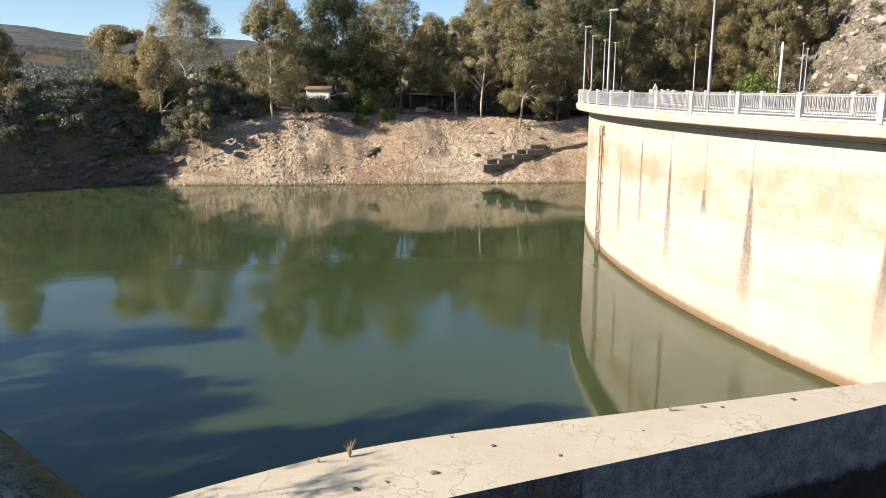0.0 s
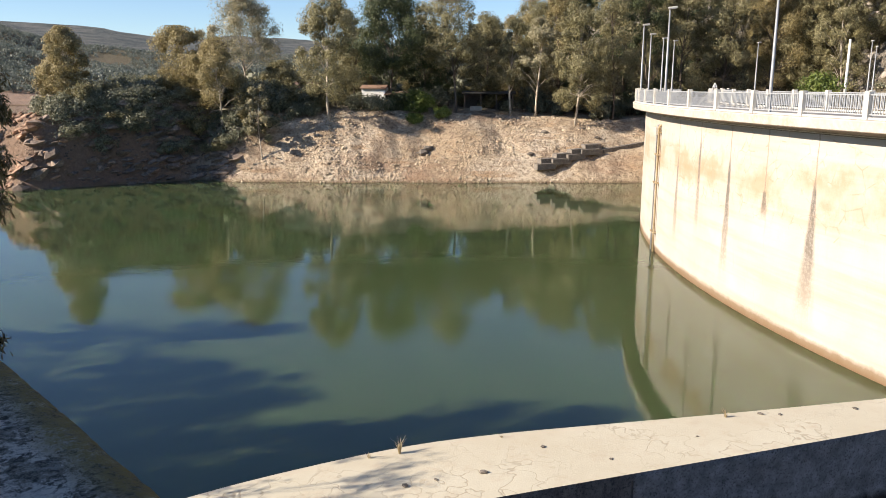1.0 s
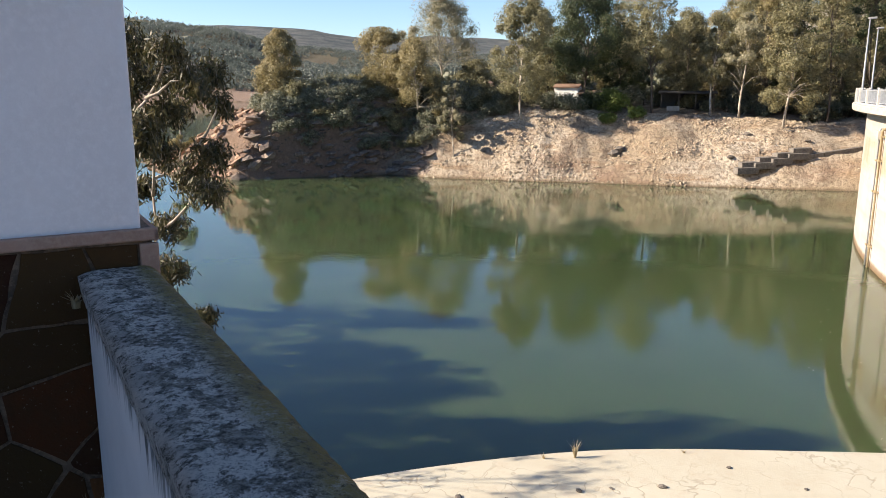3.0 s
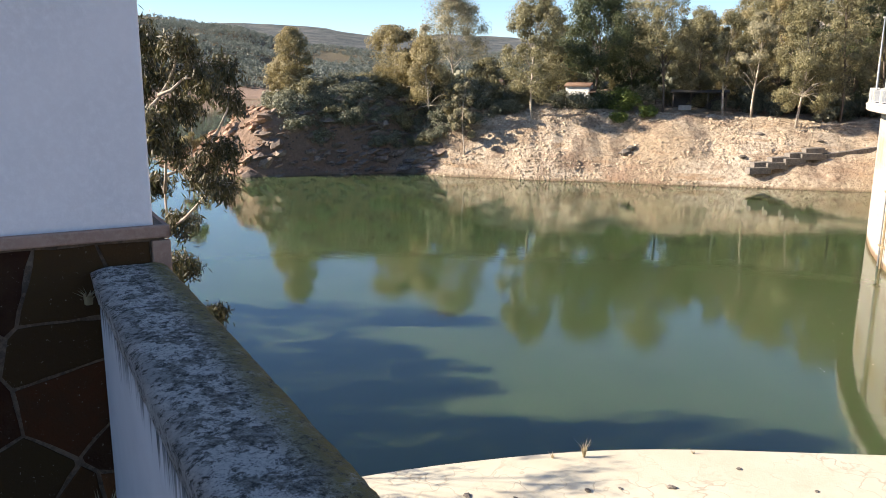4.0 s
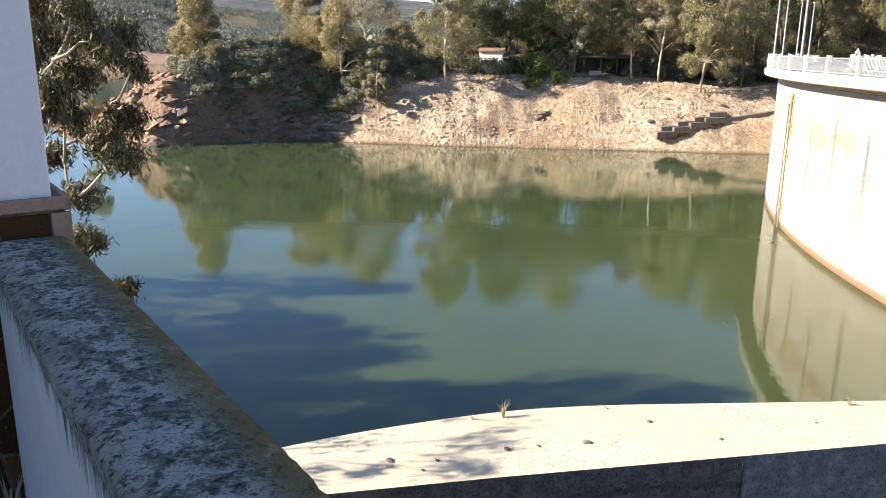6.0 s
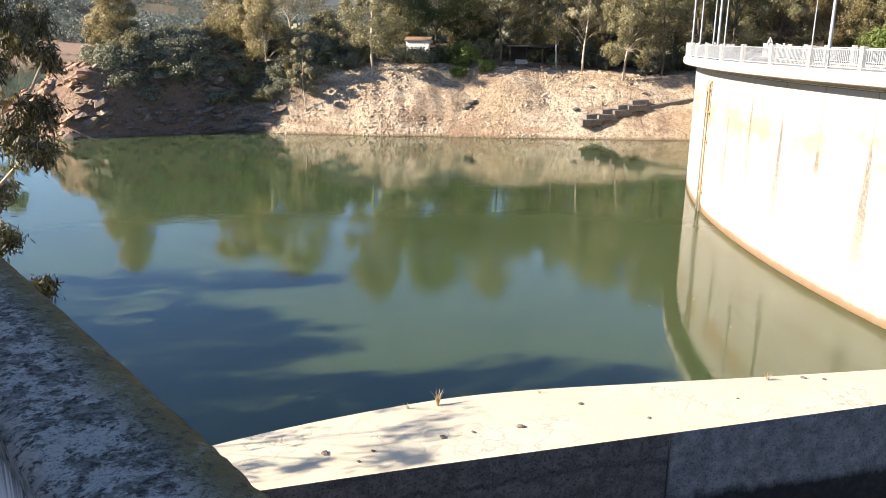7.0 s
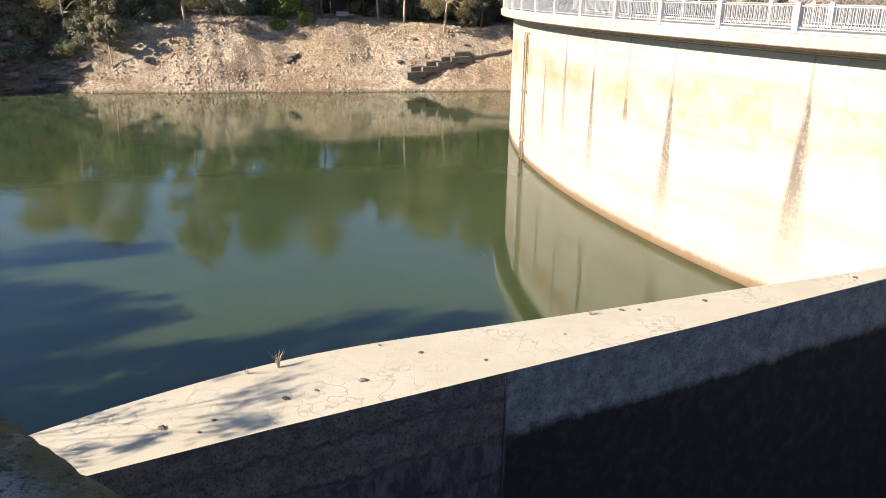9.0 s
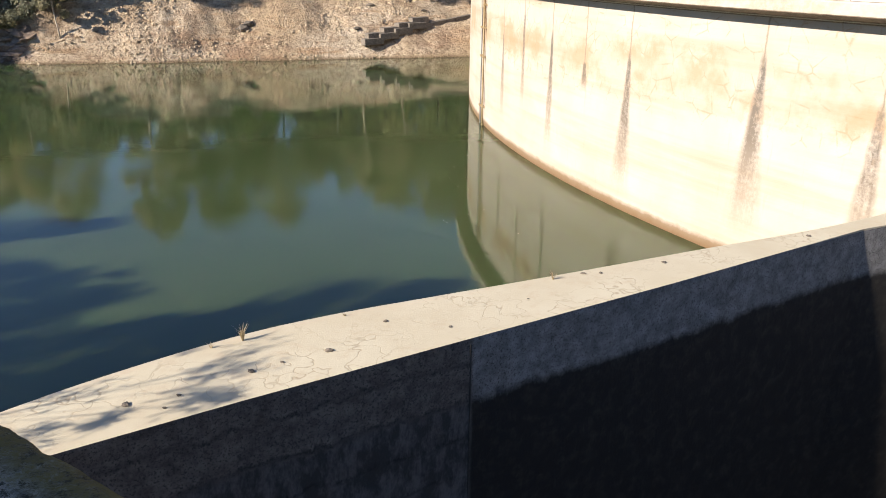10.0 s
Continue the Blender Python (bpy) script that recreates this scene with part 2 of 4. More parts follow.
def weir_mat():
    m, n, l, b = node_mat("weir_concrete", 0.9)
    v = coords(n, l)
    big, mid, fine = noise_tex(n, l, v, 0.7, 5), noise_tex(n, l, v, 3.0, 6, 0.7), noise_tex(n, l, v, 25, 5, 0.7)
    col = mix(n, l, ramp(n, l, big, [(0.38, (0, 0, 0)), (0.62, (1, 1, 1))]), (0.462, 0.416, 0.315), (0.504, 0.466, 0.365))
    col = mix(n, l, ramp(n, l, mid, [(0.52, (0, 0, 0)), (0.70, (0.8, 0.8, 0.8))]), col, (0.437, 0.37, 0.277))
    vo = n.new("ShaderNodeTexVoronoi")
    vo.feature = "DISTANCE_TO_EDGE"
    vo.inputs["Scale"].default_value = 1.7
    warp = n.new("ShaderNodeVectorMath")
    nz = n.new("ShaderNodeTexNoise")
    nz.inputs["Scale"].default_value = 2.5
    l.new(v, nz.inputs["Vector"])
    sc = n.new("ShaderNodeVectorMath")
    sc.operation = "SCALE"
    sc.inputs["Scale"].default_value = 0.9
    l.new(nz.outputs["Color"], sc.inputs[0])
    l.new(v, warp.inputs[0])
    l.new(sc.outputs[0], warp.inputs[1])
    l.new(warp.outputs[0], vo.inputs["Vector"])
    crack = calc(n, l, "MULTIPLY", ramp(n, l, vo.outputs["Distance"], [(0.0, (1, 1, 1)), (0.035, (0, 0, 0))]), ramp(n, l, big, [(0.45, (0, 0, 0)), (0.6, (0.75, 0.75, 0.75))]))
    col = mix(n, l, crack, col, (0.286, 0.235, 0.168))
    l.new(col, b.inputs["Base Color"])
    relief(n, l, b, calc(n, l, "SUBTRACT", calc(n, l, "ADD", mid, fine), crack), 0.3, 0.012)
    return m


def face_mat():
    """The downstream face: grey concrete above, below it black algae deepened for channel shade."""
    m, n, l, b = node_mat("weir_face_concrete", 0.85)
    v = coords(n, l)
    big, mid, fine = noise_tex(n, l, v, 0.8, 5), noise_tex(n, l, v, 4.0, 6, 0.75), noise_tex(n, l, v, 30, 4, 0.7)
    drip = noise_tex(n, l, coords(n, l, (1, 1, 0.45)), 4.5, 6, 0.75)
    sep = n.new("ShaderNodeSeparateXYZ")
    l.new(v, sep.inputs[0])
    # cleaner grey to the east of the joint, brown-stained and mottled to the west
    west = ramp(n, l, calc(n, l, "MULTIPLY", calc(n, l, "SUBTRACT", sep.outputs[0], 1.86), 0.5), [(0.0, (1, 1, 1)), (0.03, (0, 0, 0))])
    grey = mix(n, l, ramp(n, l, mid, [(0.35, (0, 0, 0)), (0.65, (1, 1, 1))]), (0.13, 0.128, 0.127), (0.30, 0.295, 0.29))
    grey = mix(n, l, ramp(n, l, fine, [(0.53, (0, 0, 0)), (0.64, (0.9, 0.9, 0.9))]), grey, (0.06, 0.057, 0.052))
    brown = mix(n, l, ramp(n, l, mid, [(0.38, (0, 0, 0)), (0.62, (1, 1, 1))]), (0.085, 0.070, 0.062), (0.19, 0.165, 0.145))
    brown = mix(n, l, ramp(n, l, fine, [(0.52, (0, 0, 0)), (0.62, (0.9, 0.9, 0.9))]), brown, (0.04, 0.035, 0.03))
    grey = mix(n, l, west, grey, brown)
    # algae black, with the shade of the deep channel painted into it
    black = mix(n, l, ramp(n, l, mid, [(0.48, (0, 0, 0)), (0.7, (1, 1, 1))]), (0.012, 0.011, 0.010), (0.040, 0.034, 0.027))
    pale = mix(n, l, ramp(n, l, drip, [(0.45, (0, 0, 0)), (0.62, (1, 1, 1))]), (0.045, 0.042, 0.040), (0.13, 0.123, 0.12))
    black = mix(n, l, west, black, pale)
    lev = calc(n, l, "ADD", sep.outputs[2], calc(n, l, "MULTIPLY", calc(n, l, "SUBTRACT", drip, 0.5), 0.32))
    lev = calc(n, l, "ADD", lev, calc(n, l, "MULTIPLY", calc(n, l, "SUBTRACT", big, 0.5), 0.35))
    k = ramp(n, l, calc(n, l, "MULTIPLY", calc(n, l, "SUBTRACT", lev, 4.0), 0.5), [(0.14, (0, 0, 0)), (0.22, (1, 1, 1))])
    # black lines along the casting lifts
    lift = calc(n, l, "ABSOLUTE", calc(n, l, "SUBTRACT", calc(n, l, "FRACT", calc(n, l, "MULTIPLY", calc(n, l, "ADD", lev, 0.3), 1.6)), 0.5))
    seam = calc(n, l, "MULTIPLY", ramp(n, l, lift, [(0.0, (1, 1, 1)), (0.09, (0, 0, 0))]), ramp(n, l, mid, [(0.42, (0, 0, 0)), (0.58, (0.9, 0.9, 0.9))]))
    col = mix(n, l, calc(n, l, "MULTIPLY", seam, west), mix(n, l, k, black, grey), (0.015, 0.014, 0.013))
    l.new(col, b.inputs["Base Color"])
    relief(n, l, b, calc(n, l, "ADD", mid, fine), 0.6, 0.02)
    return m


def coping_mat():
    """Weathered mortar with white lichen, dark crust and moss along the outer edge."""
    m, n, l, b = node_mat("lichen_coping", 0.92)
    v = coords(n, l)
    big, mid, fine = noise_tex(n, l, v, 10, 7, 0.75), noise_tex(n, l, v, 42, 8, 0.85), noise_tex(n, l, v, 130, 6, 0.8)
    col = mix(n, l, ramp(n, l, mid, [(0.42, (0, 0, 0)), (0.57, (1, 1, 1))]), (0.045, 0.037, 0.028), (0.46, 0.41, 0.34))
    patch = calc(n, l, "ADD", calc(n, l, "MULTIPLY", big, 0.60), calc(n, l, "MULTIPLY", mid, 0.50))
    col = mix(n, l, ramp(n, l, patch, [(0.548, (0, 0, 0)), (0.572, (1, 1, 1))]), col, (0.84, 0.79, 0.72))
    col = mix(n, l, ramp(n, l, fine, [(0.55, (0, 0, 0)), (0.62, (0.9, 0.9, 0.9))]), col, (0.030, 0.025, 0.019))
    grit = noise_tex(n, l, v, 95, 4, 0.9)
    col = mix(n, l, ramp(n, l, grit, [(0.53, (0, 0, 0)), (0.60, (0.75, 0.75, 0.75))]), col, (0.42, 0.40, 0.36))
    dot = n.new("ShaderNodeVectorMath")
    dot.operation = "DOT_PRODUCT"
    dot.inputs[1].default_value = (0.669, 0.743, 0)
    l.new(v, dot.inputs[0])
    rim = calc(n, l, "ADD", dot.outputs["Value"], calc(n, l, "MULTIPLY", calc(n, l, "SUBTRACT", big, 0.5), 0.16))
    moss = calc(n, l, "MULTIPLY", ramp(n, l, calc(n, l, "MULTIPLY", calc(n, l, "SUBTRACT", rim, 0.2), 3.0), [(0.40, (0, 0, 0)), (0.56, (1, 1, 1))]), ramp(n, l, mid, [(0.36, (0.1, 0.1, 0.1)), (0.54, (0.95, 0.95, 0.95))]))
    rim_pale = ramp(n, l, calc(n, l, "MULTIPLY", calc(n, l, "SUBTRACT", rim, 0.15), 5.0), [(0.28, (0.75, 0.75, 0.75)), (0.40, (0, 0, 0))])
    col = mix(n, l, calc(n, l, "MULTIPLY", rim_pale, ramp(n, l, mid, [(0.44, (0, 0, 0)), (0.52, (1, 1, 1))])), col, (0.62, 0.58, 0.53))
    col = mix(n, l, moss, col, (0.30, 0.225, 0.05))
    l.new(col, b.inputs["Base Color"])
    relief(n, l, b, calc(n, l, "ADD", mid, calc(n, l, "MULTIPLY", fine, 0.6)), 1.0, 0.03)
    return m


def drip_wall_mat():
    """White render with dark runs from the coping."""
    m, n, l, b = node_mat("stained_white_render", 0.9)
    v = coords(n, l)
    run = noise_tex(n, l, coords(n, l, (1, 1, 0.08)), 26, 5, 0.7)
    mid, fine = noise_tex(n, l, v, 5, 5), noise_tex(n, l, v, 60, 4)
    sep = n.new("ShaderNodeSeparateXYZ")
    l.new(v, sep.inputs[0])
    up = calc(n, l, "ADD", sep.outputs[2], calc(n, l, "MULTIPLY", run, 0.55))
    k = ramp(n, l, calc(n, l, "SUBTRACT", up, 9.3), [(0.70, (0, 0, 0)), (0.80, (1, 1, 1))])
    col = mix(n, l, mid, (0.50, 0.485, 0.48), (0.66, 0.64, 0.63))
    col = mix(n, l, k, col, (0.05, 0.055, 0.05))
    l.new(col, b.inputs["Base Color"])
    relief(n, l, b, calc(n, l, "ADD", mid, fine), 0.3, 0.006)
    return m


def stone_mat():
    m, n, l, b = node_mat("cladding_stone", 0.95)
    b.inputs["Specular IOR Level"].default_value = 0.15
    v = coords(n, l)
    mid, fine = noise_tex(n, l, v, 9, 6, 0.7), noise_tex(n, l, v, 70, 5, 0.7)
    info = n.new("ShaderNodeObjectInfo")
    tone = ramp(n, l, info.outputs["Random"], [(0.0, (0.0213, 0.0082, 0.0047)), (0.35, (0.0777, 0.0236, 0.0082)), (0.65, (0.046, 0.0272, 0.0095)), (1.0, (0.1343, 0.053, 0.0188))])
    col = mix(n, l, ramp(n, l, mid, [(0.4, (0, 0, 0)), (0.65, (0.7, 0.7, 0.7))]), tone, (0.0494, 0.0258, 0.0118))
    col = mix(n, l, ramp(n, l, fine, [(0.64, (0, 0, 0)), (0.70, (0.8, 0.8, 0.8))]), col, (0.26, 0.22, 0.18))
    l.new(col, b.inputs["Base Color"])
    relief(n, l, b, calc(n, l, "ADD", mid, fine), 0.6, 0.01)
    return m


M_GROUND, M_WATER, M_DAM, M_WEIR, M_FACE = ground_mat(), water_mat(), dam_mat(), weir_mat(), face_mat()
M_COPING, M_DRIP = coping_mat(), drip_wall_mat()
M_CONC = mottled("pale_concrete", (0.45, 0.415, 0.355), (0.36, 0.32, 0.26), (0.50, 0.465, 0.41), 0.8, 5)
# dark brown that carries the shadow under the dam cornice
M_SOFFIT = mottled("shaded_soffit", (0.20, 0.15, 0.11), (0.11, 0.085, 0.065), (0.30, 0.24, 0.18), 0.9, 5)
M_GREYC = mottled("grey_concrete", (0.20, 0.19, 0.18), (0.14, 0.13, 0.12), (0.26, 0.25, 0.23), 1.5, 12)
M_OLDC = mottled("weathered_block", (0.16, 0.14, 0.12), (0.10, 0.09, 0.08), (0.25, 0.22, 0.18), 1.2, 6)
M_WHITE = mottled("white_render", (0.80, 0.735, 0.70), (0.73, 0.67, 0.635), (0.82, 0.76, 0.725), 1.5, 40, bump=0.35, dist=0.004)
M_PLINTH = mottled("brown_plaster", (0.33, 0.20, 0.145), (0.27, 0.165, 0.115), (0.38, 0.25, 0.18), 6, 50, bump=0.3, dist=0.004)
M_STONE = stone_mat()
M_MORTAR = mottled("mortar", (0.15, 0.098, 0.060), (0.05, 0.033, 0.021), (0.21, 0.14, 0.09), 8, 60)
M_STEEL = mottled("galvanised_steel", (0.31, 0.32, 0.33), (0.26, 0.27, 0.28), (0.36, 0.36, 0.36), 3, 20, rough=0.5, bump=0.05, metal=0.3)
M_RUST = mottled("rusty_pipe", (0.34, 0.26, 0.15), (0.42, 0.34, 0.22), (0.22, 0.15, 0.08), 2, 12, rough=0.7)
M_RAILW = mottled("painted_concrete", (0.50, 0.48, 0.44), (0.41, 0.39, 0.35), (0.55, 0.535, 0.505), 1.5, 8)
M_BAR = mottled("grey_painted_steel", (0.34, 0.355, 0.37), (0.28, 0.295, 0.31), (0.40, 0.41, 0.42), 2, 15, rough=0.45, bump=0.05)
M_ASPHALT = mottled("asphalt", (0.22, 0.21, 0.20), (0.17, 0.165, 0.16), (0.26, 0.25, 0.24), 0.6, 20)
M_ROCK = mottled("rock", (0.42, 0.335, 0.235), (0.30, 0.225, 0.155), (0.54, 0.455, 0.345), 0.4, 3, bump=0.8, dist=0.1, island=0.5)
M_REDROCK = mottled("red_rock", (0.34, 0.21, 0.14), (0.22, 0.13, 0.085), (0.44, 0.31, 0.22), 0.4, 3, bump=0.8, dist=0.1, island=0.7)
# headland rock on the side away from the sun, shade put into the colour
M_CLIFF = mottled("shaded_cliff_rock", (0.20, 0.15, 0.115), (0.11, 0.085, 0.07), (0.31, 0.24, 0.19), 0.4, 3, bump=0.8, dist=0.1, island=0.7)
M_LIME = mottled("limestone", (0.33, 0.29, 0.24), (0.22, 0.19, 0.155), (0.45, 0.405, 0.35), 0.4, 3, bump=0.8, dist=0.1, island=0.5)
M_DARKROCK = mottled("dark_rock", (0.12, 0.105, 0.09), (0.07, 0.06, 0.05), (0.20, 0.17, 0.14), 0.6, 4, bump=0.8, dist=0.08)
M_DRY = leaf_mat("dry_grass", (0.28, 0.22, 0.12), (0.42, 0.34, 0.20))
M_HUT = mottled("hut_white", (0.78, 0.77, 0.74), (0.70, 0.68, 0.64), (0.80, 0.79, 0.77), 1, 8)
M_TILE = mottled("roof_tile", (0.26, 0.16, 0.11), (0.19, 0.115, 0.08), (0.33, 0.22, 0.155), 1, 8)
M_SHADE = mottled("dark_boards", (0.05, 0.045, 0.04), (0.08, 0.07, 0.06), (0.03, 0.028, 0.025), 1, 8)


# ---- builders ----
def mesh_object(name, verts, faces, material, parent=None, label="", smooth=False):
    me = bpy.data.meshes.new(name)
    me.from_pydata([tuple(v) for v in verts], [], faces)
    me.materials.append(material)
    if smooth:
        me.polygons.foreach_set("use_smooth", [True] * len(me.polygons))
    ob = new(name, me)
    if parent:
        ob.parent = parent
    if label:
        ob["label"] = label
    return ob


def part(name, bm, material, parent=None, label="", smooth=False):
    me = bpy.data.meshes.new(name)
    bmesh.ops.recalc_face_normals(bm, faces=bm.faces)
    bm.to_mesh(me)
    bm.free()
    me.materials.append(material)
    if smooth:
        me.polygons.foreach_set("use_smooth", [True] * len(me.polygons))
    ob = new(name, me)
    if parent:
        ob.parent = parent
    if label:
        ob["label"] = label
    return ob


def empty(name, at, label, category, group="", kind=""):
    e = new(name)
    e.location = at
    return tagged(e, label, category, group, kind)


def prism(bm, poly, z0, z1):
    """A closed upright block over a plan polygon."""
    lo = [bm.verts.new((x, y, z0)) for x, y in poly]
    hi = [bm.verts.new((x, y, z1)) for x, y in poly]
    bm.faces.new(lo[::-1])
    bm.faces.new(hi)
    for i in range(len(poly)):
        j = (i + 1) % len(poly)
        bm.faces.new((lo[i], lo[j], hi[j], hi[i]))


def box(bm, m, sx, sy, sz, bevel=0.0):
    """A box with its base at the origin of m."""
    r = bmesh.ops.create_cube(bm, size=1)
    bmesh.ops.transform(bm, matrix=m @ Matrix.Diagonal((sx, sy, sz, 1)) @ Matrix.Translation((0, 0, 0.5)), verts=r["verts"])
    if bevel:
        es = list({e for v in r["verts"] for e in v.link_edges})
        bmesh.ops.bevel(bm, geom=es, offset=bevel, segments=2, affect="EDGES", profile=0.6)


def tube(bm, pts, radii, sides=7):
    """A tapered tube along points."""
    rings = []
    for i, p in enumerate(pts):
        p = Vector(p)
        d = Vector(pts[min(i + 1, len(pts) - 1)]) - Vector(pts[max(i - 1, 0)])
        q = d.to_track_quat("Z", "Y")
        rings.append([bm.verts.new(p + q @ Vector((math.cos(a) * radii[i], math.sin(a) * radii[i], 0)))
                      for a in (2 * math.pi * k / sides for k in range(sides))])
    for a, b in zip(rings, rings[1:]):
        for k in range(sides):
            j = (k + 1) % sides
            bm.faces.new((a[k], a[j], b[j], b[k]))
    bm.faces.new(rings[0][::-1])
    bm.faces.new(rings[-1])


def leaf_mesh(name, centres, size, rng, material, slim=0.5, droop=0.0, out=None):
    """One small quad a leaf, turned at random, or facing roughly out of its clump."""
    k = len(centres)
    a = rng.normal(size=(k, 3))
    a[:, 2] -= droop
    a /= np.linalg.norm(a, axis=1)[:, None]
    facing = rng.normal(size=(k, 3))
    if out is not None:
        facing = out + facing * 0.55
        a -= facing * (np.sum(a * facing, axis=1) / np.sum(facing * facing, axis=1))[:, None]
        a /= np.linalg.norm(a, axis=1)[:, None]
    b = np.cross(a, facing)
    b /= np.linalg.norm(b, axis=1)[:, None]
    s = size * rng.uniform(0.6, 1.35, (k, 1))
    a, b = a * s, b * s * slim
    v = np.stack([centres - a, centres - b * 0.9 + a * 0.1, centres + a, centres + b * 0.9 + a * 0.1], 1).reshape(-1, 3)
    me = bpy.data.meshes.new(name)
    me.vertices.add(4 * k)
    me.vertices.foreach_set("co", v.ravel())
    me.loops.add(4 * k)
    me.loops.foreach_set("vertex_index", np.arange(4 * k))
    me.polygons.add(k)
    me.polygons.foreach_set("loop_start", np.arange(0, 4 * k, 4))
    me.update()
    me.validate()
    me.materials.append(material)
    return me


# ---- ground ----
SHORE_X = [-90, -72, -66, -59, -55, -51.5, -48.5, -45.5, -41.6, -37, -34.6, -29, -20, -7.5, 4, 15, 24, 40, 80]
SHORE_Y = [96, 88, 82, 77.2, 76, 75.4, 75.3, 77.4, 80.9, 83.8, 86, 84.2, 84.8, 85.8, 86.8, 87.8, 86, 84, 84]
TOP_X = [-74, -66, -61, -58, -56, -53, -48, -44, -40, -34, -28, -19, -5, 5, 12, 20, 40]
TOP_Z = [0.6, 1.3, 2.3, 3.8, 4.8, 6.8, 7.5, 8.7, 9.2, 8.9, 8.2, 7.6, 7.2, 6.7, 6.4, 6.6, 7.0]
RUN_X = [-70, -56, -47, -40, -34, -26, -10, 5, 20]
RUN_D = [6, 8, 3.4, 3.2, 6, 8.5, 9, 9, 11]


def far_hill(x, y):
    r, b = math.hypot(x, y), math.degrees(math.atan2(x, y))
    el = float(np.interp(b, [-60, -42, -38.9, -35.5, -33, -31.5, -29.3, -25, -23, -14, 0, 20], [5.2, 4.5, 4.3, 4.05, 3.55, 2.9, 2.2, 2.0, 1.9, 1.9, 1.9, 2.2]))
    top = 10.4 + 920 * math.tan(radians(el))
    # a second, barer ridge far behind
    el2 = float(np.interp(b, [-60, -40, -33, -31.5, -26.9, -23.7, -19, -14, 0, 20], [3.6, 3.8, 3.95, 3.87, 3.66, 3.2, 3.25, 3.12, 2.4, 2.4]))
    if r > 1250:
        s2 = min(1.0, (r - 1250) / 750)
        return 26 + (10.4 + 2000 * math.tan(radians(el2)) - 26) * s2 ** 0.8 - max(0, r - 2050) * 0.05 + 9 * noise.fractal(Vector((x * 0.005, y * 0.005, 4)), 1.0, 2.0, 4) * s2
    rough_edge = 40 * noise.noise(Vector((x * 0.01, y * 0.01, 3.0)))
    s = (r - 480 + rough_edge * 0.7) / 440
    if s < 0:
        return -6
    s = min(s, 1.25)
    z = top * (0.055 * min(1, s / 0.04) + 0.945 * max(0, (s - 0.04) / 0.96) ** 0.9) if s < 1 else top - (s - 1) * 40
    return z + 7 * noise.fractal(Vector((x * 0.008, y * 0.008, 0)), 1.0, 2.0, 4) * min(1, s * 4)


def height(x, y):
    d1 = y - float(np.interp(x, SHORE_X, SHORE_Y))
    d2 = (x + 70 + (y - 76) * 0.30) * 0.92
    d = min(d1, d2)
    wob = noise.fractal(Vector((x * 0.11, y * 0.11, 1.7)), 0.9, 2.1, 5)
    d += wob * 1.1 * min(1, max(0, d + 1.5) / 3)
    if d < 0:
        z = max(-6, d * 0.5)
    else:
        top, run = float(np.interp(x, TOP_X, TOP_Z)), float(np.interp(x, RUN_X, RUN_D))
        s = min(1, d / run)
        z = top * (1.25 * s - 0.25 * s ** 3) + max(0, d - run) * 0.03
        z += wob * 0.5 * min(1, d / 2)
        gully = noise.fractal(Vector((x * 0.33 + 0.1 * y, y * 0.07, 9.0)), 0.8, 2.0, 3)
        z -= 0.5 * abs(gully) * min(1, d / 2) * max(0, 1 - s * 0.7)
        z += min(34, max(0, x - 43) * 1.3) * (1 + 0.2 * wob)
        z += 0.22 * max(0, min(y, 150) - 110) * min(1, max(0, (x - 2) / 14))
        crag = noise.fractal(Vector((x * 0.22, y * 0.22, z * 0.22 + 5)), 0.7, 2.1, 5)
        z += crag * (0.25 * min(1, d / 2) + 1.5 * min(1, max(0, (x - 30) / 12)) + 0.9 * min(1, max(0, (-34 - x) / 6)) * min(1, d / 3))
    if math.hypot(x, y) > 300:
        z = max(z, far_hill(x, y)) if d < 0 or far_hill(x, y) > z else z
    d3 = ((-x - 4) * 0.6 - (y - 4)) * 0.86 + 2.3
    if y < 60:
        z = max(z, min(7.5, d3 * 0.7) if x < 12 else -6)
    if -5.8 < x < 26 and -9 < y < 9.0 + 0.41 * x:
        z = -7
    return z


def steps(spec):
    out = []
    for a, b, k in spec:
        out += list(np.linspace(a, b, k, endpoint=False))
    return out


gx = steps([(-2600, -900, 34), (-900, -300, 30), (-300, -72, 38), (-72, 42, 230), (42, 120, 40), (120, 700, 20), (700, 2700, 6)])
gy = steps([(-900, -60, 8), (-60, 66, 40), (66, 108, 105), (108, 170, 45), (170, 420, 40), (420, 900, 34), (900, 2200, 30), (2200, 3400, 4)])
gv = [(x, y, height(x, y)) for y in gy for x in gx]
nx = len(gx)
gf = [(j * nx + i, j * nx + i + 1, (j + 1) * nx + i + 1, (j + 1) * nx + i) for j in range(len(gy) - 1) for i in range(nx - 1)]
ground = tagged(mesh_object("ground", gv, gf, M_GROUND, smooth=True), "bare eroded reservoir bank and wooded hills", "ground", kind="structure")
water = tagged(mesh_object("water", [(-1200, -60, 0), (-7, -60, 0), (-7, 6.3, 0), (17.1, 16.5, 0), (76, 41, 0), (76, 1000, 0), (-1200, 1000, 0)], [(0, 1, 2, 3, 4, 5, 6)], M_WATER),
               "calm murky green reservoir water", "water", kind="structure")

# ---- the dam ----
def dam_point(r, a):
    """a: degrees along the arc, 0 at the middle of the face, growing away from the weir."""
    return DAM_X - r * math.cos(radians(a)), DAM_Y + r * math.sin(radians(a))


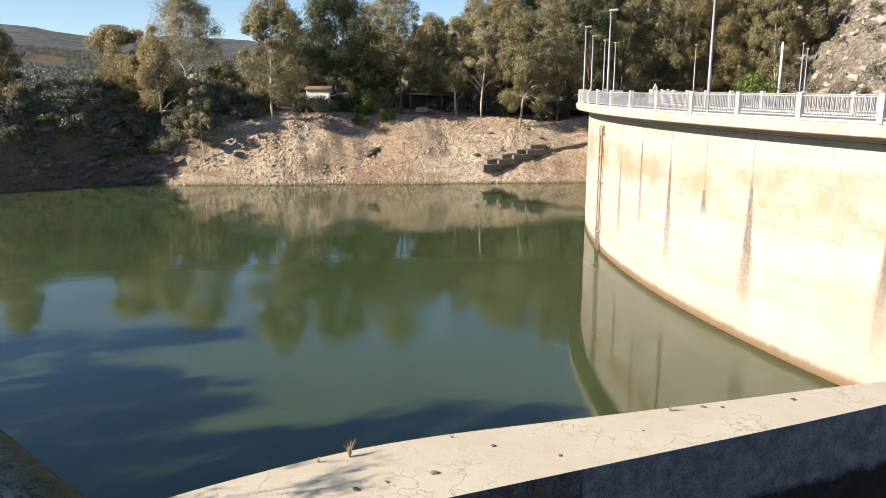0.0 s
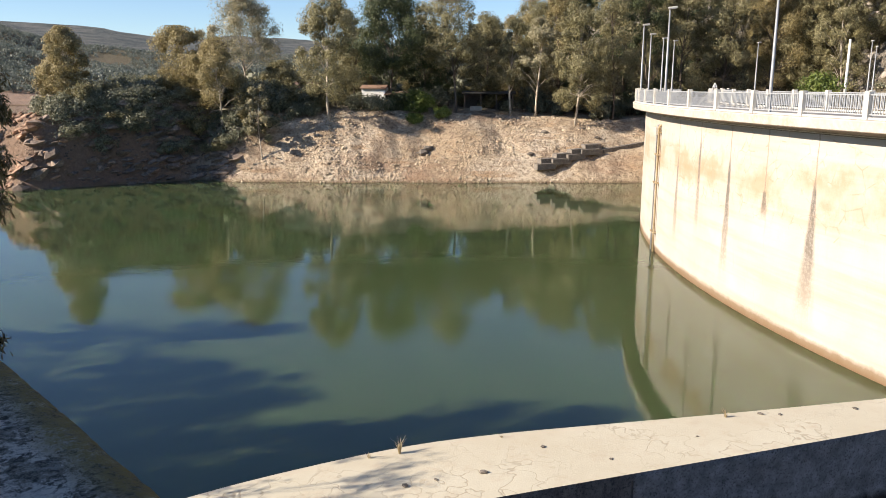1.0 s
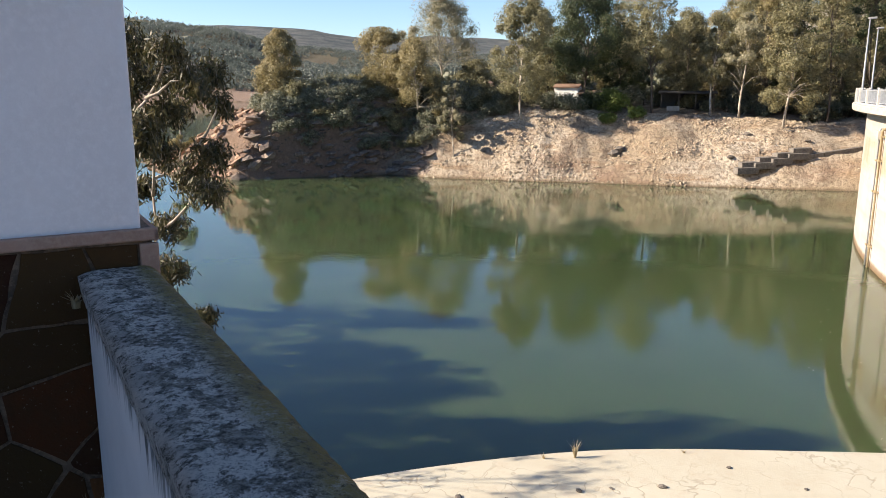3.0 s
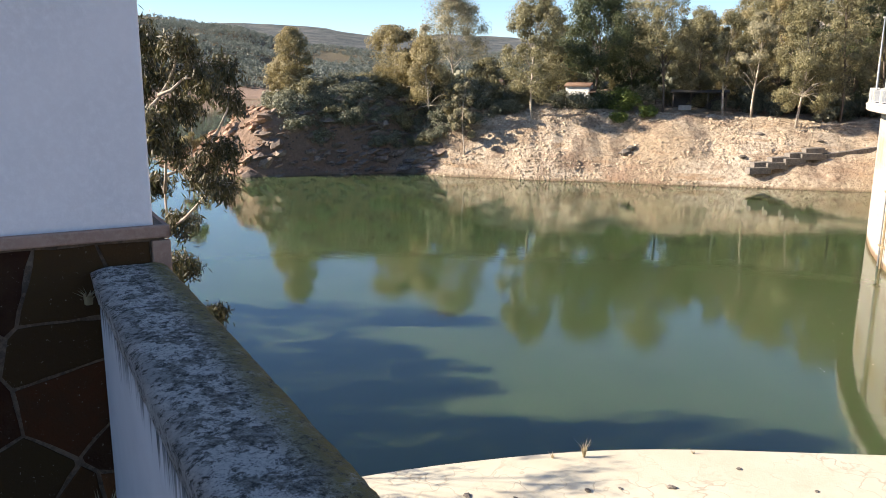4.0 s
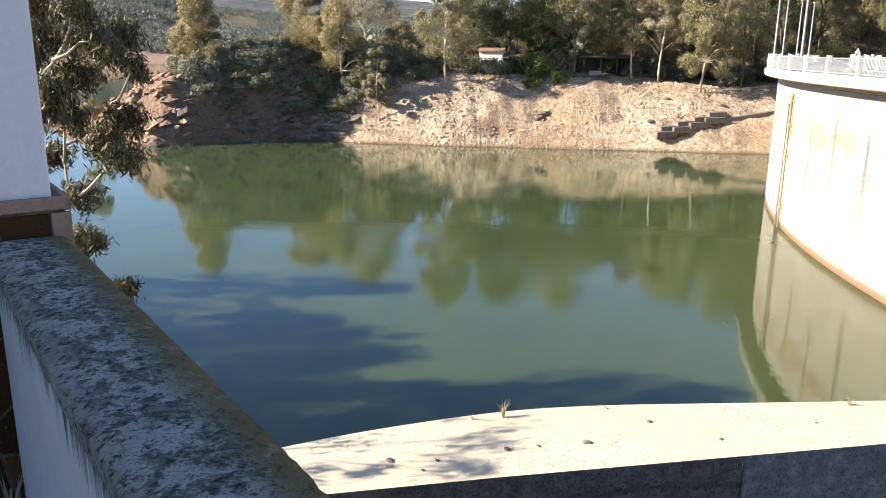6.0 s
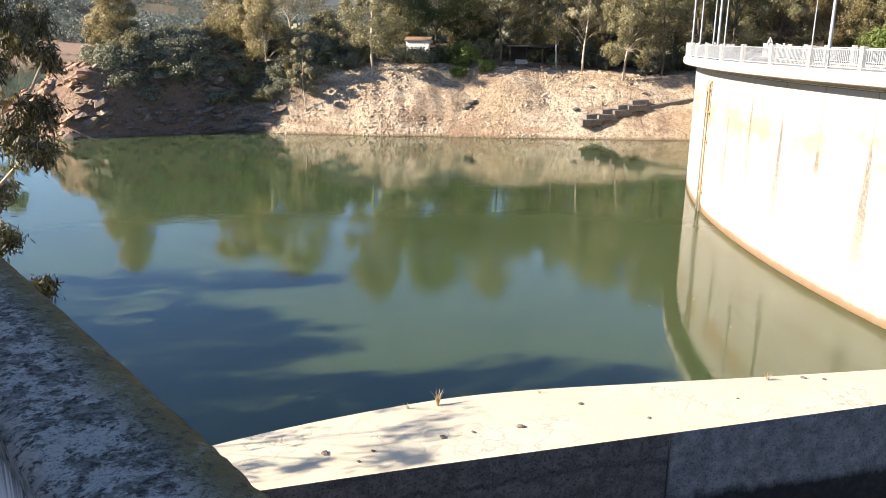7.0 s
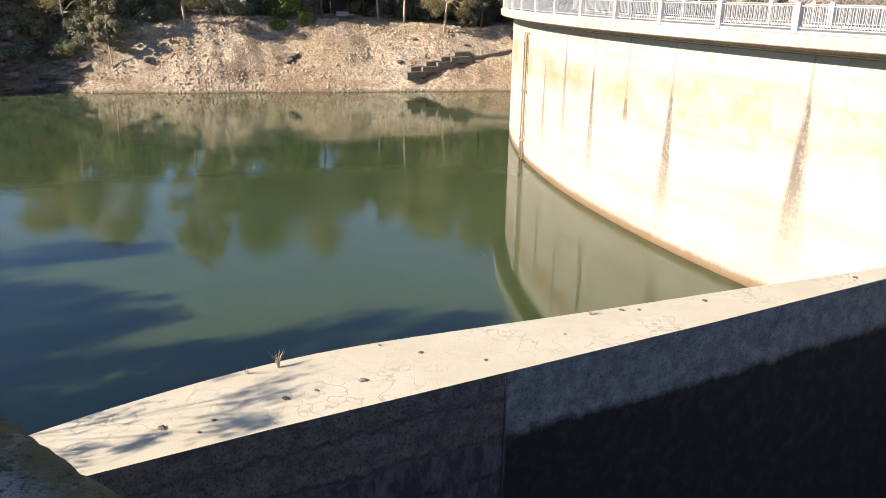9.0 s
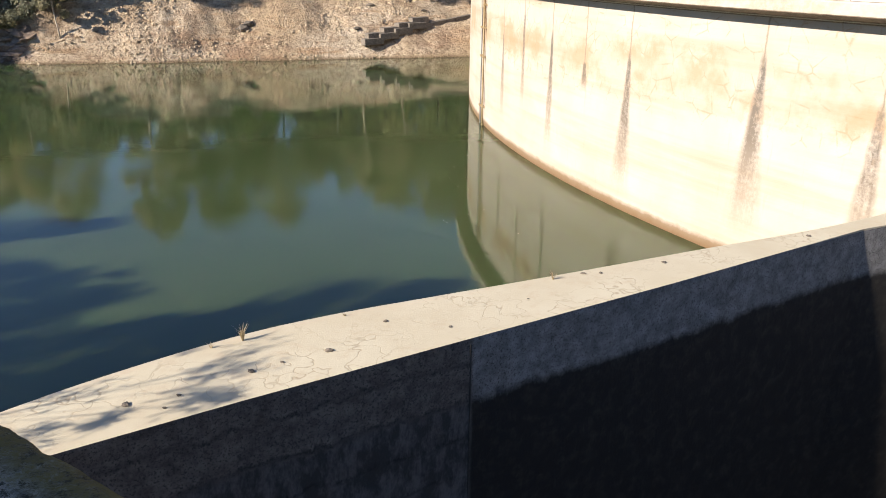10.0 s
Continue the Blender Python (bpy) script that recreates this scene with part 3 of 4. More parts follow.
def arc_block(name, section, material, a0=-46.0, a1=36.0, k=140):
    """A closed section, given as (radius, height) pairs, swept along the dam's arc."""
    bm = bmesh.new()
    rings = []
    for i in range(k + 1):
        a = a0 + (a1 - a0) * i / k
        rings.append([bm.verts.new((*dam_point(r, a), z)) for r, z in section])
    c = len(section)
    for p, q in zip(rings, rings[1:]):
        for j in range(c):
            e = (j + 1) % c
            bm.faces.new((p[j], p[e], q[e], q[j]))
    bm.faces.new(rings[0][::-1])
    bm.faces.new(rings[-1])
    return part(name, bm, material)


def under(ob, parent):
    """Parents a mesh modelled in world space."""
    ob.parent = parent
    ob.matrix_parent_inverse = Matrix.Translation(-Vector(parent.location))
    return ob


dam = empty("dam", (*dam_point(DAM_R, 0), 0), "curved arch dam of pale stained concrete holding back the reservoir", "dam", kind="structure")
under(arc_block("dam_wall", [(DAM_R, -8), (DAM_R, 8.70), (DAM_R - 4.4, 8.70), (DAM_R - 4.4, -8)], M_DAM), dam)
under(arc_block("cornice", [(DAM_R + 0.10, 8.704), (DAM_R + 0.16, 8.80), (DAM_R + 0.98, 8.96), (DAM_R + 1.00, 9.30), (DAM_R + 0.96, 9.35),
                            (DAM_R + 0.34, 9.36), (DAM_R + 0.30, 9.28), (DAM_R - 4.5, 9.28), (DAM_R - 5.0, 9.35), (DAM_R - 5.1, 8.95), (DAM_R - 4.5, 8.704)], M_CONC), dam)
under(arc_block("roadway", [(DAM_R + 0.28, 9.2), (DAM_R + 0.28, 9.30), (DAM_R - 4.4, 9.30), (DAM_R - 4.4, 9.2)], M_ASPHALT), dam)
# thin dark strip under the cornice, its shadow painted in
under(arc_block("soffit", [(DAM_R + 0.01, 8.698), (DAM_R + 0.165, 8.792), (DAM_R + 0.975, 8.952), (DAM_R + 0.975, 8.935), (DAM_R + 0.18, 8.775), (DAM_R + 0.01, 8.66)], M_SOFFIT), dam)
# railing bays
BAY = 2.835
BAY_LEN = 2 * (DAM_R + 0.78) * math.sin(radians(BAY / 2))


def railing_bay(length, joined, label):
    """A post with the steel panel that runs on from it, along local y."""
    t = empty("railing", (0, 0, 0), label, "railing", "railing bays along the dam crest")
    bm = bmesh.new()
    box(bm, Matrix.Identity(4), 0.20, 0.24, 0.98, 0.015)
    part("post", bm, M_RAILW, t)
    bm = bmesh.new()
    box(bm, Matrix.Translation((0, length / 2, 0)), 0.16, length - 0.26, 0.09, 0.01)
    part("kerb", bm, M_RAILW, t)
    for nm, z in (("top_bar", 0.84), ("bottom_bar", 0.16)):
        bm = bmesh.new()
        box(bm, Matrix.Translation((0, length / 2, z)), 0.05, length - 0.24, 0.04)
        part(nm, bm, M_BAR, t)
    k = 27
    ys = [0.16 + (length - 0.32) * (i + 0.5) / k for i in range(k)]
    if joined:
        bm = bmesh.new()
        for y in ys:
            box(bm, Matrix.Translation((0, y, 0.2)), 0.022, 0.028, 0.64)
        part("baluster_panel", bm, M_BAR, t)
    else:
        bm = bmesh.new()
        box(bm, Matrix.Identity(4), 0.022, 0.028, 0.64)
        first = part("baluster", bm, M_BAR, t)
        first.location = (0, ys[0], 0.2)
        for y in ys[1:]:
            o = new("baluster", first.data)
            o.parent, o.location = t, (0, y, 0.2)
    return t


bay_label = "white concrete post with grey barred steel panel on dam crest"
bay_a = railing_bay(BAY_LEN, False, bay_label)
bay_b = railing_bay(BAY_LEN, True, bay_label)
bay_c = railing_bay(BAY_LEN * (DAM_R - 4.75) / (DAM_R + 0.78), True, "post and barred panel on the far edge of the crest road")


def bay_pose(r, a):
    x, y = dam_point(r, a)
    return pose(x, y, 9.36, 0, 0, -a - BAY / 2)


first_used = {}
for k in range(-11, 16):
    a = -14.97 + BAY * k
    src = bay_a if -6 <= k <= 4 else bay_b
    for s_, r in ((src, DAM_R + 0.78), (bay_c, DAM_R - 4.75)):
        if s_.name in first_used:
            copy_thing(s_, bay_pose(r, a))
        else:
            first_used[s_.name] = 1
            s_.matrix_basis = bay_pose(r, a)


# lamps
def street_lamp(h):
    t = empty("street_lamp", (0, 0, 0), "tall slim galvanised lamp post with a flat white head", "street lamp", "lamp posts along the dam crest")
    bm = bmesh.new()
    tube(bm, [(0, 0, 0), (0, 0, 0.05), (0, 0, 0.9), (0, 0, h)], [0.11, 0.085, 0.075, 0.04], 10)
    part("pole", bm, M_STEEL, t, smooth=True)
    bm = bmesh.new()
    box(bm, Matrix.Translation((0, 0, -0.01)), 0.26, 0.26, 0.03, 0.005)
    part("base_plate", bm, M_STEEL, t)
    bm = bmesh.new()
    box(bm, Matrix.Translation((0.16, 0, h)) @ pose(0, 0, 0, 0, -6, 0), 0.52, 0.22, 0.10, 0.035)
    head = part("head", bm, M_RAILW, t, "flat pale lamp head")
    bm = bmesh.new()
    box(bm, Matrix.Translation((0.2, 0, h - 0.028)) @ pose(0, 0, 0, 0, -6, 0), 0.4, 0.18, 0.03, 0.01)
    part("diffuser", bm, M_BAR, head)
    return t


lamp = street_lamp(5.55)
spots = [(*dam_point(DAM_R + 0.48, a), 9.36) for a in (-12.76, -1.80, 8.66, 17.6, 23.0, 26.6)]
spots += [(26.6, 86.0, 9.4), (36.8, 83.2, 9.4), (37.8, 84.4, 8.9)]
for i, p in enumerate(spots):
    m = pose(*p, 0, 0, -14 + 9 * i)
    if i == 0:
        lamp.matrix_basis = m
    else:
        copy_thing(lamp, m)

# drain pipes on the dam face
for i, (a, w) in enumerate(((0.35, 0.085), (0.95, 0.06))):
    x, y = dam_point(DAM_R + 0.14, a)
    pp = empty("drain_pipe", (x, y, 0), "rusty vertical pipe clamped to the dam face down to the water", "pipe", "pipes on the dam face")
    bm = bmesh.new()
    tube(bm, [(0, 0, -1), (0, 0, 7.9), (0.02, 0, 8.05), (0.3, 0, 8.12)], [w] * 4, 10)
    part("pipe", bm, M_RUST if i == 0 else M_STEEL, pp, smooth=True)
    for z in (1.2, 4.4, 6.2, 7.6):
        bm = bmesh.new()
        box(bm, Matrix.Translation((0.03, 0, z)), 0.26, 0.30, 0.10, 0.01)
        part("clamp", bm, M_RUST, pp)
x, y = dam_point(DAM_R + 0.15, 1.1)
bm = bmesh.new()
box(bm, pose(x, y, 7.45, 0, 0, -2.4), 0.28, 1.1, 0.5, 0.03)
pb = tagged(part("gauge_box", bm, M_CONC), "pale concrete bracket box at the head of the pipes", "box")

# a road sign and a marker post beyond the crest
sg = empty("road_sign", (16.1, 61.6, 9.3), "small white triangular road sign on a thin post", "sign")
bm = bmesh.new()
tube(bm, [(0, 0, 0), (0, 0, 1.35)], [0.03, 0.03], 8)
part("post", bm, M_STEEL, sg)
bm = bmesh.new()
lo = [bm.verts.new((x, 0, z)) for x, z in ((-0.2, 1.12), (0.2, 1.12), (0, 1.5))]
f = bm.faces.new(lo)
ex = bmesh.ops.extrude_face_region(bm, geom=[f])
bmesh.ops.translate(bm, vec=(0, 0.03, 0), verts=[g for g in ex["geom"] if isinstance(g, bmesh.types.BMVert)])
part("plate", bm, M_HUT, sg)

mx, my = 36.6, 87.9
bm = bmesh.new()
tube(bm, [(0, 0, 0), (0, 0, 3.2), (0, 0, 6.1)], [0.16, 0.14, 0.11], 10)
mp = part("marker_post", bm, M_HUT, smooth=True)
mp.location = (mx, my, 9.3)
tagged(mp, "tall white marker post beside the crest road", "post")

# ---- weir ----
def smooth_line(pts, times=2):
    for _ in range(times):
        out = [pts[0]]
        for p, q in zip(pts, pts[1:]):
            out += [(p[0] * 0.75 + q[0] * 0.25, p[1] * 0.75 + q[1] * 0.25), (p[0] * 0.25 + q[0] * 0.75, p[1] * 0.25 + q[1] * 0.75)]
        pts = out + [pts[-1]]
    return pts


near_edge = [(-5.6, 6.58), (-3.0, 7.70), (-1.19, 8.50), (1.39, 9.58), (5.58, 11.33), (8.33, 12.53), (10.55, 13.50), (12.2, 13.95), (17.0, 15.2)]
far_edge = smooth_line([(17.2, 16.9), (12.0, 14.5), (10.17, 13.80), (8.71, 13.34), (7.07, 12.90), (3.83, 11.93), (1.64, 11.32), (0.0, 10.86), (-1.36, 10.34), (-2.9, 9.42), (-3.98, 8.64), (-5.8, 7.1)])
bm = bmesh.new()
prism(bm, near_edge + far_edge, -5, 5.4)
near_set = {(round(x, 3), round(y, 3)) for x, y in near_edge}
is_near = lambda v: (round(v.co.x, 3), round(v.co.y, 3)) in near_set
me_edges = [e for e in bm.edges if all(v.co.z > 5 for v in e.verts)]
for f in bm.faces:
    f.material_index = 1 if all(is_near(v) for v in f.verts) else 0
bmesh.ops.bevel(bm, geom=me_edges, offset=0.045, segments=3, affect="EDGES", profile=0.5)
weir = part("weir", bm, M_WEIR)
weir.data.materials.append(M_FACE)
tagged(weir, "sunlit pale cracked concrete spillway crest with a stained face darkened for shade", "weir", kind="structure")
# the upright joint in the face
bm = bmesh.new()
box(bm, pose(1.86, 9.772, -1.9, 0, 0, 22.7), 0.02, 0.012, 7.2)
tagged(part("joint_strip", bm, M_SHADE), "dark upright joint filler in the weir face", "joint", kind="structure")
bm = bmesh.new()
prism(bm, [(-7, 5.5), (-5.6, 6.5), (-3.0, 7.62), (5.58, 11.25), (10.55, 13.40), (17, 15.1), (22, -6), (3, -6)], -4, -2.0)
tagged(part("spillway_floor", bm, M_FACE), "wet concrete spillway floor darkened for shade", "floor", kind="structure")
bm = bmesh.new()
prism(bm, [(17.0, 15.2), (17.5, 16.9), (23, -6), (22, -6)], -4, 5.3)
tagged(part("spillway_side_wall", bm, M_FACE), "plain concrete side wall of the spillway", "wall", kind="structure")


def tuft(name, at, h, blades, spread, seed, label, material=M_DRY):
    rng = np.random.default_rng(seed)
    t = empty(name, at, label, "weed", "weeds in the cracks")
    vs, fs = [], []
    for _ in range(blades):
        a, l, w = rng.uniform(0, 6.283), h * rng.uniform(0.5, 1.1), 0.004 + 0.004 * rng.uniform()
        d = Vector((math.cos(a), math.sin(a), 0))
        p = Vector((-d.y, d.x, 0)) * w
        out = spread * rng.uniform(0.2, 1)
        q = [d * 0.01, d * out * 0.35 + Vector((0, 0, l * 0.6)), d * out + Vector((0, 0, l))]
        i = len(vs)
        vs += [q[0] - p, q[0] + p, q[1] + p * 0.8, q[1] - p * 0.8, q[2]]
        fs += [(i, i + 1, i + 2, i + 3), (i + 3, i + 2, i + 4)]
    tagged(mesh_object("blades", vs, fs, material, t), kind="stuff")
    return t


tuft("weed", (-1.34, 10.12, 5.39), 0.26, 26, 0.16, 1, "dry straw-coloured weed rooted in the weir crest")
tuft("weed", (3.61, 11.74, 5.39), 0.15, 14, 0.12, 2, "small dry weed on the edge of the weir crest")
tuft("weed", (-1.75, 9.95, 5.39), 0.10, 10, 0.1, 3, "tiny dry weed on the edge of the weir crest")
tuft("weed", (0.1, 10.75, 5.39), 0.06, 9, 0.1, 5, "tiny dry weed on the edge of the weir crest")


def rock_verts(rng, squash=0.7):
    g = (1 + 5 ** 0.5) / 2
    v = np.array([(-1, g, 0), (1, g, 0), (-1, -g, 0), (1, -g, 0), (0, -1, g), (0, 1, g), (0, -1, -g), (0, 1, -g), (g, 0, -1), (g, 0, 1), (-g, 0, -1), (-g, 0, 1)]) / 1.9
    v = v * rng.uniform(0.65, 1.2, (12, 1)) * np.array([1, rng.uniform(0.6, 1), squash * rng.uniform(0.6, 1.1)])
    a = rng.uniform(0, 6.283)
    c, s_ = math.cos(a), math.sin(a)
    return v @ np.array([[c, s_, 0], [-s_, c, 0], [0, 0, 1]])


ICO = [(0, 11, 5), (0, 5, 1), (0, 1, 7), (0, 7, 10), (0, 10, 11), (1, 5, 9), (5, 11, 4), (11, 10, 2), (10, 7, 6), (7, 1, 8),
       (3, 9, 4), (3, 4, 2), (3, 2, 6), (3, 6, 8), (3, 8, 9), (4, 9, 5), (2, 4, 11), (6, 2, 10), (8, 6, 7), (9, 8, 1)]
rng = np.random.default_rng(4)
for i, (x, y, w) in enumerate([(-0.14, 9.65, 0.07), (-1.15, 9.21, 0.055), (-0.77, 9.41, 0.04), (-1.98, 8.72, 0.04), (-2.57, 8.57, 0.06), (0.69, 10.48, 0.05),
                               (5.79, 12.24, 0.06), (4.19, 11.91, 0.06), (1.62, 10.17, 0.035), (9.2, 13.23, 0.06), (-2.1, 8.45, 0.03), (4.5, 11.9, 0.04), (3.0, 11.0, 0.03)]):
    p = mesh_object("pebble", rock_verts(rng, 0.4) * w, ICO, M_DARKROCK)
    p.location = (x, y, 5.4 + w * 0.2)
    tagged(p, "small dark pebble lying on the weir crest", "pebble", "litter on the weir")

# ---- gatehouse and terrace ----
U, V = Vector((-0.743, 0.669, 0)), Vector((0.669, 0.743, 0))


def plan(u, v):
    p = U * u + V * v
    return (p.x, p.y)


def uv_block(bm, u0, u1, v0, v1, z0, z1, bevel=0.0):
    b0 = set(bm.verts)
    prism(bm, [plan(u0, v0), plan(u0, v1), plan(u1, v1), plan(u1, v0)], z0, z1)
    if bevel:
        es = list({e for v in bm.verts if v not in b0 for e in v.link_edges})
        bmesh.ops.bevel(bm, geom=es, offset=bevel, segments=2, affect="EDGES", profile=0.5)


FLOOR_Z = 8.93
house = empty("gatehouse", (*plan(4.3, -4), FLOOR_Z), "white rendered gatehouse on a dark stone-clad plinth beside the terrace", "building", kind="structure")
bm = bmesh.new()
uv_block(bm, 2.695, 6.0, -9, 0.398, 10.0, 15.5, 0.008)
under(part("wall", bm, M_WHITE), house)
bm = bmesh.new()
uv_block(bm, 2.676, 6.03, -9, 0.428, -4, 10.02)
under(part("plinth", bm, M_MORTAR), house)
bm = bmesh.new()
uv_block(bm, 2.655, 2.68, -9, 0.446, 9.982, 10.024, 0.006)
uv_block(bm, 2.655, 6.05, 0.425, 0.446, 9.979, 10.021, 0.006)
under(part("plinth_band", bm, M_PLINTH, None, "reddish-brown plaster band"), house)
bm = bmesh.new()
uv_block(bm, 2.657, 2.68, 0.385, 0.444, FLOOR_Z, 9.973, 0.004)
under(part("corner_strip", bm, M_PLINTH, None, "reddish-brown plaster corner strip"), house)
bm = bmesh.new()
uv_block(bm, 2.6, 6.1, -9.1, 0.5, 15.5, 15.75, 0.02)
under(part("roof", bm, M_CONC), house)


# irregular stones of the plinth: cells between scattered seeds
def cells(w0, w1, h0, h1, size, seed, gap):
    rng = random.Random(seed)
    seeds, row, z = [], 0, h0 + size * 0.35
    while z < h1 + size * 0.3:
        x = w0 + (row % 2) * size * 0.6
        while x < w1 + size:
            seeds.append((x + rng.uniform(-0.48, 0.48) * size, z + rng.uniform(-0.42, 0.42) * size * 0.8))
            x += size * rng.uniform(1.05, 1.45)
        z += size * 0.82
        row += 1
    out = []
    for i, (sx, sz) in enumerate(seeds):
        poly = [(w0, h0), (w1, h0), (w1, h1), (w0, h1)]
        for j, (tx, tz) in enumerate(seeds):
            if i == j or not poly:
                continue
            nx_, nz_ = tx - sx, tz - sz
            L = math.hypot(nx_, nz_)
            nx_, nz_ = nx_ / L, nz_ / L
            lim = L / 2 - gap / 2
            res = []
            for p, q in zip(poly, poly[1:] + poly[:1]):
                dp, dq = (p[0] - sx) * nx_ + (p[1] - sz) * nz_ - lim, (q[0] - sx) * nx_ + (q[1] - sz) * nz_ - lim
                if dp <= 0:
                    res.append(p)
                if dp * dq < 0:
                    k_ = dp / (dp - dq)
                    res.append((p[0] + (q[0] - p[0]) * k_, p[1] + (q[1] - p[1]) * k_))
            poly = res
        if len(poly) > 2:
            out.append(poly)
    return out


for poly in cells(-2.6, 0.382, FLOOR_Z + 0.01, 9.975, 0.25, 23, 0.006):
    cx, cz = sum(p[0] for p in poly) / len(poly), sum(p[1] for p in poly) / len(poly)
    bm = bmesh.new()
    rings = []
    # broken, wavering edges
    edge = []
    for (v0, z0_), (v1, z1_) in zip(poly, poly[1:] + poly[:1]):
        k_n = max(1, int(math.hypot(v1 - v0, z1_ - z0_) / 0.045))
        for q in range(k_n):
            f = q / k_n
            v_, z_ = v0 + (v1 - v0) * f, z0_ + (z1_ - z0_) * f
            w_ = 0.995 - 0.13 * abs(noise.noise(Vector((v_ * 7, z_ * 7, cx * 5))))
            edge.append((cx + (v_ - cx) * w_, cz + (z_ - cz) * w_))
    poly = edge
    for u, k_ in ((2.68, 1.0), (2.671, 1.0), (2.667 + 0.003 * random.random(), 0.95)):
        rings.append([bm.verts.new((*plan(u, cx + (v - cx) * k_), cz + (z - cz) * k_)) for v, z in poly])
    for a, b in zip(rings, rings[1:]):
        for j in range(len(poly)):
            e = (j + 1) % len(poly)
            bm.faces.new((a[j], a[e], b[e], b[j]))
    bm.faces.new(rings[-1])
    under(part("stone", bm, M_STONE), house)

para = empty("parapet", (*plan(0, 0.3), FLOOR_Z), "white rendered parapet with a lichen-covered rounded coping, dark runs below", "parapet", kind="structure")
bm = bmesh.new()
uv_block(bm, -4, 2.652, 0.21, 0.41, -4, 9.84)
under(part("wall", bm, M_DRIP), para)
NU, NV = 330, 15
cv, cf = [], []
for i in range(NU + 1):
    u = -4 + 6.652 * i / NU
    for j in range(NV + 1):
        t = (min(max(j, 1), NV - 1) - 1) / (NV - 2)
        q = 2 * t - 1
        z = 9.902 - 0.014 * abs(q) ** 5
        v = 0.191 + 0.238 * t
        if j in (0, NV):
            z, v = 9.815 + 0.02 * noise.noise(Vector((u * 6, j, 0))), v + (0.010 if j == 0 else -0.010)
        x, y = plan(u, v)
        n1 = noise.fractal(Vector((x * 9, y * 9, 2.0)), 0.8, 2.0, 4)
        edge = abs(q) ** 8
        z += 0.004 * n1 - edge * 0.010 * max(0, n1) - 0.006 * edge * abs(noise.noise(Vector((x * 25, y * 25, 0))))
        x, y = plan(u, v + (0.0025 * n1 + 0.003 * noise.noise(Vector((u * 30, q, 1)))) * edge * (1 if q < 0 else -1))
        cv.append((x, y, z))
for i in range(NU):
    for j in range(NV):
        a = i * (NV + 1) + j
        cf.append((a, a + 1, a + NV + 2, a + NV + 1))
under(mesh_object("coping", cv, cf, M_COPING, None, "grey coping crusted with white lichen and moss", True), para)
bm = bmesh.new()
uv_block(bm, -6, 2.674, -9, 0.208, 7.5, FLOOR_Z)
tagged(part("terrace_floor", bm, M_GREYC), "grey concrete terrace floor in shade", "floor", kind="structure")
for i, (u, v, h) in enumerate([(2.60, 0.16, 0.26), (2.63, 0.02, 0.13), (2.5, 0.19, 0.14)]):
    tuft("dry_weed", (*plan(u, v), FLOOR_Z), h, 16, 0.12, 20 + i, "thin dry weed at the foot of the parapet")
tuft("dry_weed", (*plan(2.60, 0.175), 9.80), 0.06, 16, 0.05, 31, "pale dry weed where the parapet meets the plinth")


# ---- trees ----
def bearing(az, dist):
    return dist * math.sin(radians(az)), dist * math.cos(radians(az))


def tree(name, x, y, top, width, leaves, bark, seed, base=0.3, clumps=40, per=330, leaf=0.125, label="", trunk_r=0.16, lean=0.0, spread=0.15, z0=None, slim=0.45, droop=0.5, group=""):
    rng = np.random.default_rng(seed)
    z = height(x, y) - 0.2 if z0 is None else z0
    h = top - z
    t = empty(name, (x, y, z), label, "tree", group)
    bm = bmesh.new()
    bend = lambda s: (lean * s * h + 0.02 * h * math.sin(s * 5 + seed) - 0.02 * h * math.sin(seed), 0.015 * h * (math.sin(s * 4 + 2 * seed) - math.sin(2 * seed)))
    trunk = [(*bend(s), s * h * 0.93) for s in np.linspace(0, 1, 9)]
    tube(bm, trunk, [trunk_r * (1 - 0.88 * s) for s in np.linspace(0, 1, 9)])
    cs = []
    for i in range(clumps):
        s = base + (1 - base) * rng.uniform(0, 1) ** 0.85
        prof = math.sin(min(1, (s - base) / (1 - base) * 0.80 + 0.20) * math.pi) ** 0.55 * (1.0 + 0.09 * math.sin(15 * s + 1.7 * seed))
        a, r = rng.uniform(0, 2 * math.pi), width / 2 * prof * rng.uniform(0.25, 1.0) ** 0.7
        bx, by = bend(s)
        c = np.array([r * math.cos(a) + bx, r * math.sin(a) + by, s * h * rng.uniform(0.95, 1.0)])
        cs.append(c)
        if i % 2 == 0:
            f = max(0.26, base * 0.7, s - 0.10 - 0.12 * rng.uniform())
            p0 = np.array([*bend(f), f * h * 0.93])
            tube(bm, [p0, p0 * 0.55 + c * 0.45 + (0, 0, 0.03 * h), c], [trunk_r * 0.42 * (1.1 - f), trunk_r * 0.26 * (1.1 - f), 0.012], 5)
    part("trunk", bm, bark, t, smooth=True)
    pts, outs = [], []
    for c in cs:
        k = int(per * rng.uniform(0.5, 1.5))
        r = width * spread * rng.uniform(0.4, 1.25)
        d = rng.normal(size=(k, 3))
        d /= np.linalg.norm(d, axis=1)[:, None]
        q = c + d * (r * rng.uniform(0.1, 1, (k, 1)) ** 0.6) * np.array([1, 1, 0.9])
        q[:, 2] = np.minimum(q[:, 2], h + 0.2)
        pts.append(q)
        axis = q - np.array([0, 0, h * 0.55])
        outs.append(d * 0.75 + axis / np.linalg.norm(axis, axis=1)[:, None] * 0.5)
    ob = new("crown", leaf_mesh("crown", np.concatenate(pts), leaf, rng, leaves, slim, droop, np.concatenate(outs)))
    ob.parent = t
    return t


